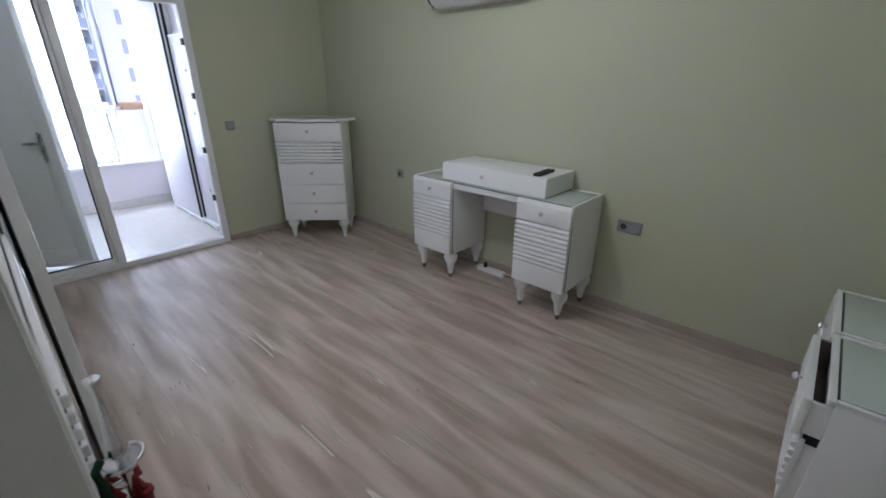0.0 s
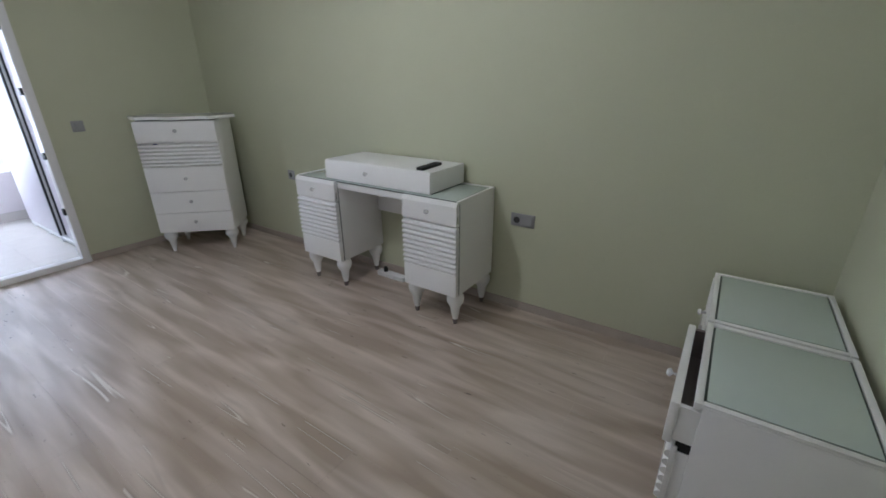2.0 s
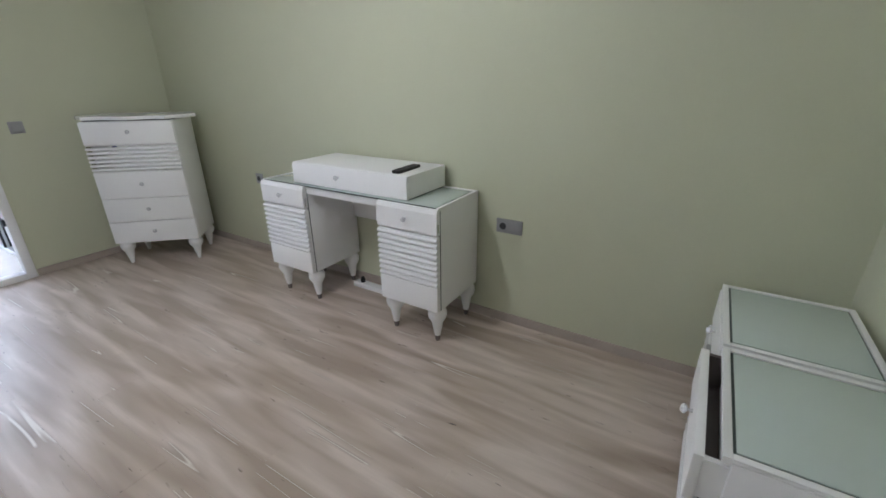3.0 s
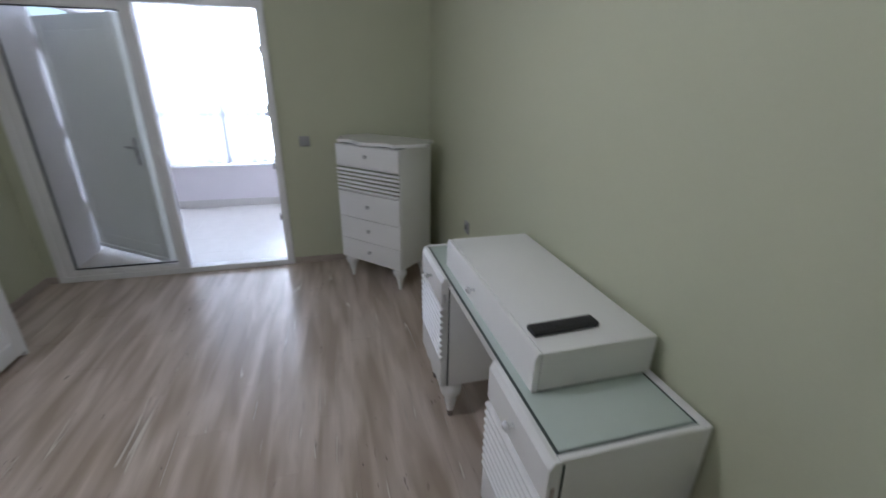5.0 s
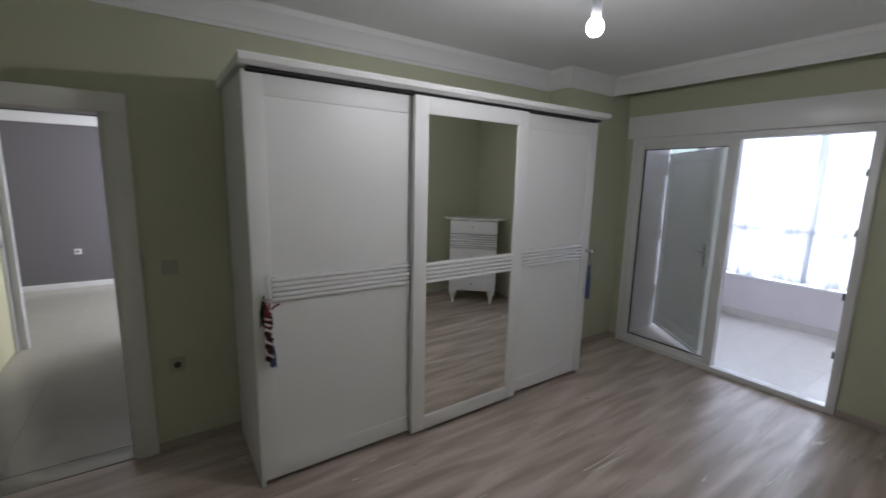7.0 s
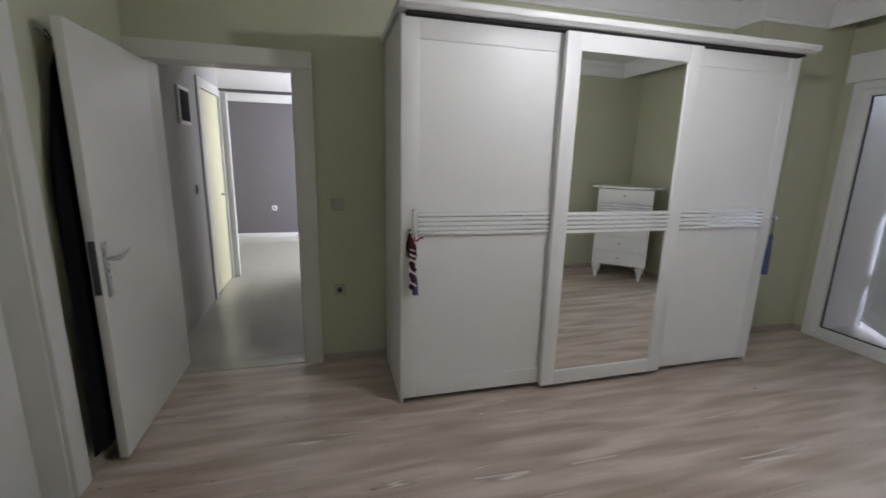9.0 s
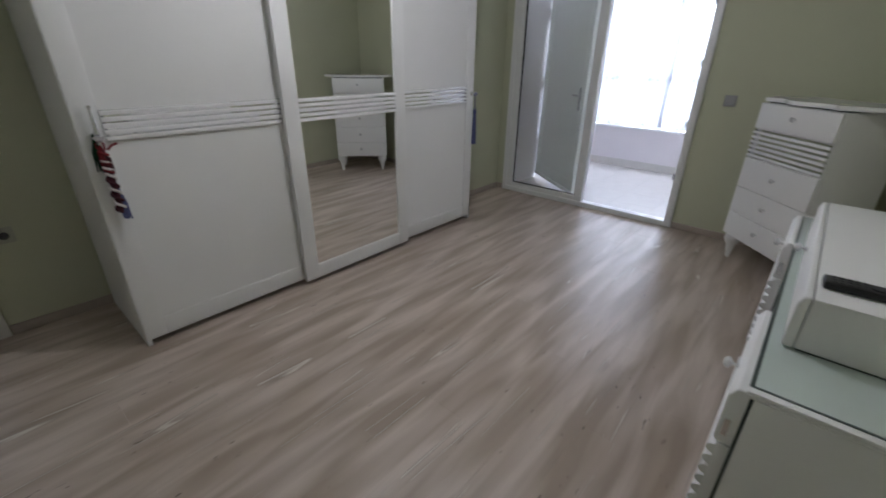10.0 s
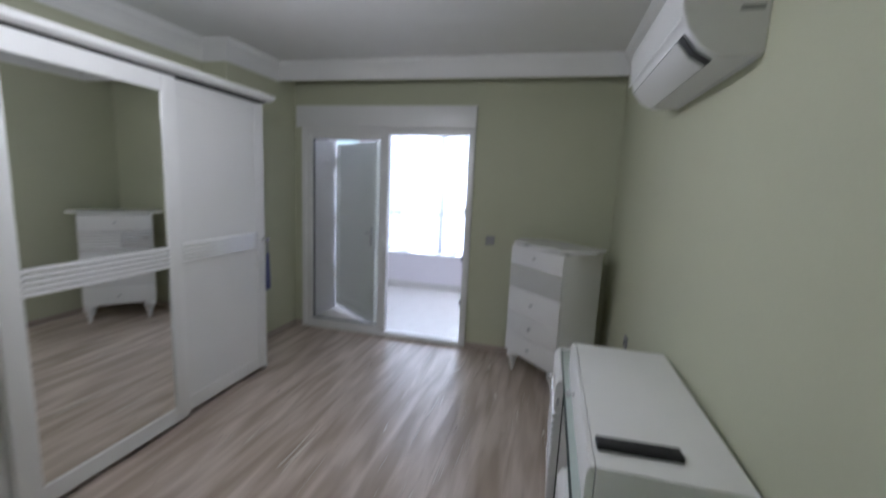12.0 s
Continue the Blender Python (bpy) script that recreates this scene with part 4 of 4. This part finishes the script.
    if pulled:
        # the slot's shade, built as a black block
        part("slot_shade", box(-0.018, 0.021, 0.010, w - 0.010, 0.402, 0.438), M_DARK, ob, "black block painting the shade between the drawers")
    return ob


nightstand(3.052, 0.0, "white nightstand, mint glass top, shut drawers, in the corner")
nightstand(2.548, 0.050, "white nightstand, mint glass top, one drawer pulled open")


# ---- wardrobe ----
def wardrobe():
    ob = thing("sliding_wardrobe", pose(0, 0, 0), "white three-door sliding wardrobe with a mirror in the middle door", "wardrobe")
    x0, x1, yb, yf = -1.955, 0.668, YS + 0.012, 0.955
    part("side_panel", box(x1 - 0.022, x1, yb, 0.990, 0.0, 2.135, 0.002), M_WARD, ob)
    part("side_panel", box(x0, x0 + 0.022, yb, 0.990, 0.0, 2.135, 0.002), M_WARD, ob)
    part("back_panel", box(x0 + 0.022, x1 - 0.022, yb, yb + 0.01, 0.0, 2.10), M_WARD, ob)
    # dark colour paints the shade in the low gap under the doors
    part("base", box(x0 + 0.022, x1 - 0.022, yb + 0.01, 0.93, 0.0, 0.028), M_DARK, ob, "bottom board painted dark for the shade under the doors")
    part("top_board", box(x0 + 0.022, x1 - 0.022, yb + 0.01, 0.95, 2.10, 2.135), M_WARD, ob)
    # black strip standing for the shadow between the doors and the crown
    part("crown_gap_shade", box(x0 + 0.022, x1 - 0.022, 0.95, 1.03, 2.128, 2.140), M_DARK, ob, "dark strip painting the shade in the gap under the crown")
    crown = [(yb, 2.140), (1.060, 2.140), (1.072, 2.150), (1.090, 2.154), (1.094, 2.176), (1.088, 2.186), (yb, 2.186)]
    part("crown_board", prism(crown, x0 - 0.018, x1 + 0.022, "X", 0.002), M_WARD, ob, "projecting white crown board")

    def sliding_door(a, b, y, mirror):
        """A framed leaf from x = a to b with its face at y."""
        z0, z1 = 0.035, 2.122
        s, t, low = (0.092, 0.095, 0.092) if mirror else (0.092, 0.098, 0.10)
        bm = box(a, a + s, y - 0.03, y, z0, z1, 0.003)
        add_box(bm, b - s, b, y - 0.03, y, z0, z1, 0.003)
        add_box(bm, a + s, b - s, y - 0.03, y - 0.0012, z1 - t, z1, 0.002)
        add_box(bm, a + s, b - s, y - 0.03, y - 0.0012, z0, z0 + low, 0.002)
        d = part("sliding_door", bm, M_WARD, ob, "framed white door with a mirror" if mirror else "framed white door with five rails")
        if mirror:
            part("mirror", box(a + s, b - s, y - 0.022, y - 0.010, z0 + low, z1 - t, 0.0), M_MIRROR, d, "tall clear mirror")
        else:
            part("door_panel", box(a + s, b - s, y - 0.026, y - 0.007, z0 + low, z1 - t), M_WARD, d)
        yr = y - 0.010 if mirror else y - 0.007
        me = mesh_of(box(a + s - 0.004, b - s + 0.004, yr + 0.003, yr + 0.016, -0.0095, 0.0095, 0.005, 3), "rail", M_GLOSS)
        for k in range(5):
            r = part("rail", me, None, d)
            r.location = (0, 0, 1.032 + k * 0.0262)
        if not mirror:
            part("rail_strip", box(a + s + 0.001, b - s - 0.001, yr + 0.0004, yr + 0.0012, 1.022, 1.148), M_STRIP, d, "silver strip behind the rails")
            for e in (a + s + 0.001, b - s - 0.011):
                part("rail_end", box(e, e + 0.010, yr + 0.001, yr + 0.009, 1.020, 1.150), M_SOCK, d)
        return d

    d1 = sliding_door(-0.322, 0.664, 0.993, False)
    d2 = sliding_door(-1.132, -0.222, 1.040, True)
    d2.matrix_basis = pose(-0.677, 1.04, 1.05, -0.12, 0, 0.72) @ pose(0.677, -1.04, -1.05)
    d3 = sliding_door(-1.950, -1.035, 0.993, False)
    # long ornate handle on the left door
    hx = 0.606
    hy = 0.993
    prof = [(0.003, 1.173), (0.0085, 1.171), (0.0090, 1.166), (0.0058, 1.158), (0.0050, 1.145), (0.0062, 1.118), (0.0090, 1.085), (0.0125, 1.062), (0.0120, 1.056), (0.0070, 1.050), (0.006, 0.95), (0.010, 0.945), (0.004, 0.938)]
    bm = lathe([(r, z) for r, z in prof[::-1]], 18, (hx, hy + 0.031, 0))
    part("handle", bm, M_CHROME, d1, "turned chrome handle rod")
    ring = [(hx + 0.0225 * math.cos(2 * math.pi * k / 28), hy + 0.033 + 0.0225 * math.sin(2 * math.pi * k / 28), 1.047 + 0.004 * math.sin(2 * math.pi * k / 28)) for k in range(29)]
    part("handle_ring", tube(ring, 0.0026, 8), M_CHROME, d1, "chrome ring round the rod")
    part("handle_disc", lathe([(0.006, 1.030), (0.015, 1.035), (0.0205, 1.0445), (0.0205, 1.0465), (0.014, 1.0385), (0.006, 1.0345)], 24, (hx, hy + 0.032, 0)), M_CRYSTAL, d1, "clear shallow dish inside the ring")
    part("handle_arm", lathe([(0.020, 0), (0.020, 0.004), (0.007, 0.008), (0.006, 0.03)], 20, (hx, hy, 1.01), "Y"), M_CHROME, d1, "chrome arm with a round rosette")
    kx = -1.925
    part("knob", lathe([(0.016, 0), (0.016, 0.004), (0.007, 0.010), (0.007, 0.028), (0.017, 0.036), (0.018, 0.048), (0.010, 0.056)], 20, (kx, hy, 1.092), "Y"), M_CHROME, d3, "round chrome knob")
    return ob


wardrobe()


def yarn_twist(cx, cy, z0, z1, r, turns, phase):
    pts = []
    n = int(turns * 14)
    for k in range(n + 1):
        a = 2 * math.pi * turns * k / n + phase
        pts.append((cx + r * math.cos(a), cy + 0.7 * r * math.sin(a), z1 + (z0 - z1) * k / n))
    return pts


def tassel_charm():
    """Red, white and dark knotted yarn charm over a blue tassel, hung on the handle."""
    ob = thing("yarn_charm", pose(0, 0, 0), "red, white and green yarn charm with a blue tassel", "charm")
    cx, cy = 0.606, 1.025
    part("loop", tube([(cx + 0.012, cy - 0.012, 1.0), (cx + 0.014, cy - 0.02, 1.02), (cx, cy - 0.024, 1.025), (cx - 0.014, cy - 0.02, 1.02), (cx - 0.012, cy - 0.006, 1.0), (cx, cy, 0.98)], 0.004), M_RED, ob, "red yarn loop")
    def tuft(name, x, y, top, low, spread, n, m, seed, label):
        """A bunch of loose yarn ends."""
        rng = random.Random(seed)
        bm = bmesh.new()
        for _ in range(n):
            a, q = rng.uniform(0, 6.28), spread * math.sqrt(rng.random())
            ex, ey, ez = x + q * math.cos(a), y + 0.7 * q * math.sin(a), low + rng.uniform(-0.008, 0.012)
            t = tube([(x, y, top), (x + (ex - x) * 1.1, y + (ey - y) * 1.1, (top + low) / 2 + 0.01), (ex + rng.uniform(-0.005, 0.005), ey, ez)], 0.0030, 5)
            me = bpy.data.meshes.new("strand")
            t.to_mesh(me)
            t.free()
            bm.from_mesh(me)
            bpy.data.meshes.remove(me)
        part(name, bm, m, ob, label)

    tuft("red_bundle", cx + 0.004, cy + 0.004, 1.015, 0.935, 0.013, 14, M_RED, 1, "red yarn tuft")
    tuft("maroon_bundle", cx + 0.002, cy + 0.006, 1.00, 0.90, 0.018, 22, M_MAROON, 2, "maroon yarn tuft")
    tuft("green_bundle", cx + 0.014, cy - 0.026, 1.040, 0.905, 0.016, 24, M_GREEN, 3, "dark green yarn tuft")
    part("green_loop", tube([(cx + 0.014, cy - 0.026, 1.035), (cx + 0.012, cy - 0.028, 1.055), (cx + 0.002, cy - 0.020, 1.060)], 0.005), M_GREEN, ob)
    for k, (z0, z1, r, m, ph) in enumerate(((0.895, 0.99, 0.015, M_RED, 0.0), (0.895, 0.97, 0.015, M_YARNW, 2.6), (0.73, 0.90, 0.017, M_YARNW, 0.5), (0.73, 0.90, 0.017, M_MAROON, 3.4))):
        part("yarn_cord", tube(yarn_twist(cx, cy + 0.004, z0, z1, r, 2.6, ph), 0.0058, 7), m, ob, "twisted yarn cord")
    part("core", lathe([(0.008, 0.72), (0.013, 0.75), (0.014, 0.90), (0.010, 0.96)], 12, (cx, cy, 0)), M_MAROON, ob)
    part("cord_end", tube([(cx - 0.016, cy + 0.01, 0.995), (cx - 0.036, cy + 0.008, 1.012), (cx - 0.056, cy + 0.004, 1.016)], 0.005), M_RED, ob, "loose red yarn end")
    bm = bmesh.new()
    rng = random.Random(4)
    for k in range(26):
        a, r = rng.uniform(0, 6.28), rng.uniform(0.0, 0.016)
        x, y = cx - 0.014 + r * math.cos(a), cy + 0.6 * r * math.sin(a)
        t = tube([(cx - 0.006 + (x - cx) * 0.3, cy, 0.83), (x, y, 0.76), (x + rng.uniform(-0.006, 0.002), y, rng.uniform(0.685, 0.70))], 0.0028, 5)
        me = bpy.data.meshes.new("strand")
        t.to_mesh(me)
        t.free()
        bm.from_mesh(me)
        bpy.data.meshes.remove(me)
    part("tassel", bm, M_BLUE, ob, "blue violet tassel fringe")
    return ob


tassel_charm()


def blue_tassel():
    ob = thing("blue_tassel", pose(-1.922, 1.036, 0.69), "plain blue tassel hanging from the wardrobe knob", "tassel")
    part("cord", tube([(0.017, 0.0, 0.39), (0.012, 0.012, 0.412), (0.02, 0.014, 0.385), (0.008, 0.006, 0.33), (0.0, 0, 0.28)], 0.003), M_BLUE, ob)
    part("head", lathe([(0.006, 0.235), (0.013, 0.245), (0.014, 0.27), (0.006, 0.29)], 14), M_BLUE, ob)
    prof = [(0.021, 0.0), (0.019, 0.10), (0.016, 0.20), (0.012, 0.24)]
    bm = lathe(prof, 26)
    for v in bm.verts:
        a = math.atan2(v.co.y, v.co.x)
        s = 1 + 0.10 * math.cos(13 * a)
        v.co.x *= s
        v.co.y *= 0.75 * s
    part("fringe", bm, M_BLUE, ob)
    return ob


blue_tassel()


# ---- fixtures on the walls and ceiling ----
def socket_plate(name, m, wide, label, wells, rockers, material):
    """Plate in the x-z plane facing -y, its middle at the origin."""
    ob = thing(name, m, label, "socket" if wells else "switch")
    w = 0.041 if not wide else 0.077
    part("plate", box(-w, w, -0.010, 0, -0.041, 0.041, 0.004), material, ob)
    for x in wells:
        part("insert", box(x - 0.029, x + 0.029, -0.0135, -0.010, -0.029, 0.029, 0.002), material, ob)
        part("socket_well", lathe([(0.020, 0), (0.020, 0.0012)], 20, (x, -0.0135, 0), "-Y"), M_SOCKD, ob, "dark round socket well")
        for s in (-0.009, 0.009):
            part("pin_hole", lathe([(0.003, 0), (0.003, 0.001)], 8, (x + s, -0.0148, 0), "-Y"), M_BLACK, ob)
    for x in rockers:
        part("rocker", prism([(-0.0165, -0.028), (-0.0125, 0.028), (-0.010, 0.028), (-0.010, -0.028)], x - 0.028, x + 0.028, "X", 0.001), material, ob)
    return ob


socket_plate("wall_socket", pose(0.333, YN, 0.610), True, "silver grey double plate with a socket and a switch", (-0.036,), (0.036,), M_SOCK)
socket_plate("wall_socket", pose(-1.856, YN, 0.640), False, "silver grey single socket on the sage wall", (0.0,), (), M_SOCK)
socket_plate("light_switch", pose(XW, 2.655, 1.083, 0, 0, 90), False, "silver grey switch beside the balcony door", (), (0.0,), M_SOCK)
socket_plate("light_switch", pose(0.985, YS, 1.12, 0, 0, 180), False, "beige green switch between wardrobe and door", (), (0.0,), M_SOCK2)
socket_plate("wall_socket", pose(0.99, YS, 0.53, 0, 0, 180), False, "beige green socket between wardrobe and door", (0.0,), (), M_SOCK2)


def air_conditioner():
    ob = thing("air_conditioner", pose(-0.91, YN, 1.986), "white split air conditioner high on the sage wall", "air conditioner")
    hw = 0.425
    side = [(0, 0.0), (-0.1155, -0.004), (-0.1650, 0.026), (-0.2002, 0.072), (-0.2200, 0.130), (-0.2233, 0.20), (-0.2156, 0.255), (-0.1870, 0.283), (-0.0550, 0.290), (0, 0.290)]
    part("casing", prism(side, -hw, hw, "X", 0.003), M_AC, ob)
    louver = [(-0.1232, -0.006), (-0.1650, 0.018), (-0.2024, 0.064), (-0.2068, 0.062), (-0.1694, 0.014), (-0.1254, -0.010)]
    part("louver", prism(louver, -hw + 0.06, hw - 0.092, "X"), M_AC, ob, "white louver flap")
    slot = [(-0.1188, -0.0055), (-0.1661, 0.0235), (-0.2030, 0.069), (-0.2052, 0.067), (-0.1683, 0.0215), (-0.1210, -0.0075)]
    part("outlet_slot", prism(slot, -hw + 0.035, hw - 0.035, "X"), M_BLACK, ob, "dark air outlet behind the flap")
    part("front_seam", prism([(-0.2206, 0.100), (-0.2238, 0.104), (-0.2238, 0.107), (-0.2206, 0.106)], -hw + 0.004, hw - 0.004, "X"), M_AC, ob)
    part("wall_plate", box(-hw + 0.01, hw - 0.01, -0.012, -0.001, -0.004, 0.28), M_AC, ob)
    part("side_grip", box(hw, hw + 0.003, -0.075, -0.015, 0.115, 0.130, 0.001), M_SOCK, ob)
    return ob


air_conditioner()

lamp = thing("pendant_bulb", pose(-0.445, 2.043, H + 0.03), "bare lit bulb on a short cord from the ceiling", "ceiling lamp")
part("ceiling_rose", lathe([(0.012, -0.075), (0.045, -0.058), (0.052, -0.034), (0.050, -0.030)], 24), M_PVC, lamp)
part("cord", tube([(0, 0, -0.07), (0.003, 0.001, -0.15), (0.001, 0, -0.27)], 0.0035), M_PVC, lamp)
part("lamp_holder", lathe([(0.016, -0.3755), (0.019, -0.360), (0.018, -0.30), (0.015, -0.275), (0.006, -0.262)], 18), M_SOCK, lamp, "grey lamp holder")
part("bulb", lathe([(0.004, -0.437), (0.016, -0.434), (0.026, -0.424), (0.0305, -0.408), (0.030, -0.396), (0.025, -0.383), (0.018, -0.376)], 24), M_BULB, lamp, "glowing bulb")

# power strip lying behind the dressing table
ps = thing("power_strip", pose(-0.66, 3.615, 0.0), "pale power strip with a dark plug behind the dressing table", "power strip")
part("strip_body", box(-0.13, 0.13, -0.028, 0.028, 0.0, 0.038, 0.008), M_PVC, ps)
part("plug", lathe([(0.016, 0), (0.018, 0.02), (0.010, 0.04)], 14, (-0.06, 0, 0.038)), M_BLACK, ps, "black plug")
part("cable", tube([(0.13, 0, 0.015), (0.20, 0.03, 0.01), (0.30, 0.06, 0.008), (0.36, 0.07, 0.008)], 0.004), M_BLACK, ps, "thin cable")

# ---- floor planks and tiles ----
rng = random.Random(7)
floor = tagged(new("floor"), "greyed oak laminate planks laid towards the balcony", "floor", kind="structure")
PW, PL = 0.194, 1.285
variants = {}


def plank(x0, x1, y0, y1):
    key = (round(x1 - x0, 3), round(y1 - y0, 3))
    if key not in variants:
        hx, hy = key[0] / 2 - 0.0002, key[1] / 2 - 0.0002
        bm = bmesh.new()
        lo = [bm.verts.new((sx * hx, sy * hy, -0.010)) for sx, sy in ((-1, -1), (1, -1), (1, 1), (-1, 1))]
        mid = [bm.verts.new((sx * hx, sy * hy, -0.0006)) for sx, sy in ((-1, -1), (1, -1), (1, 1), (-1, 1))]
        top = [bm.verts.new((sx * (hx - 0.0007), sy * (hy - 0.0007), 0.0)) for sx, sy in ((-1, -1), (1, -1), (1, 1), (-1, 1))]
        bm.faces.new(top)
        for a, b in ((lo, mid), (mid, top)):
            for k in range(4):
                bm.faces.new((a[k], a[(k + 1) % 4], b[(k + 1) % 4], b[k]))
        variants[key] = mesh_of(bm, "plank", M_LAM, 5)
    ob = part("plank", variants[key], None, floor)
    ob.location = ((x0 + x1) / 2, (y0 + y1) / 2, 0)


y = YS
row = 0
while y < YN - 0.005:
    y1 = min(y + PW, YN)
    end = XE2 if y < YJ else XE
    x = XW - PL * ((row * 0.37 + 0.13 * (row % 2)) % 1.0)
    while x < end - 0.005:
        a, b = max(x, XW), min(x + PL, end)
        if b - a > 0.02:
            plank(a, b, y, y1)
        x += PL
    y, row = y1, row + 1


def tile_floor(name, x0, x1, y0, y1, z, size, material, label):
    ob = tagged(new(name), label, "floor", kind="structure")
    nx, ny = max(1, round((x1 - x0) / size)), max(1, round((y1 - y0) / size))
    sx, sy = (x1 - x0) / nx, (y1 - y0) / ny
    hx, hy = sx / 2 - 0.0004, sy / 2 - 0.0004
    me = mesh_of(prism([(-hx, -hy), (hx, -hy), (hx, hy), (-hx, hy)], -0.010, 0.0, "Z", 0.0003), "tile", material, 10)
    for i in range(nx):
        for j in range(ny):
            t = part("tile", me, None, ob)
            t.location = (x0 + (i + 0.5) * sx, y0 + (j + 0.5) * sy, z)


tile_floor("balcony_floor", BX0, BX1 + 0.135, BY0 - 0.1, BY1, -0.02, 0.40, M_TILE, "glossy cream tiles of the balcony")
tile_floor("hall_floor", -0.48, 4.18, -4.62, YS - 0.17, 0.0, 0.60, M_HFLOOR, "glossy pale tiles of the hall")
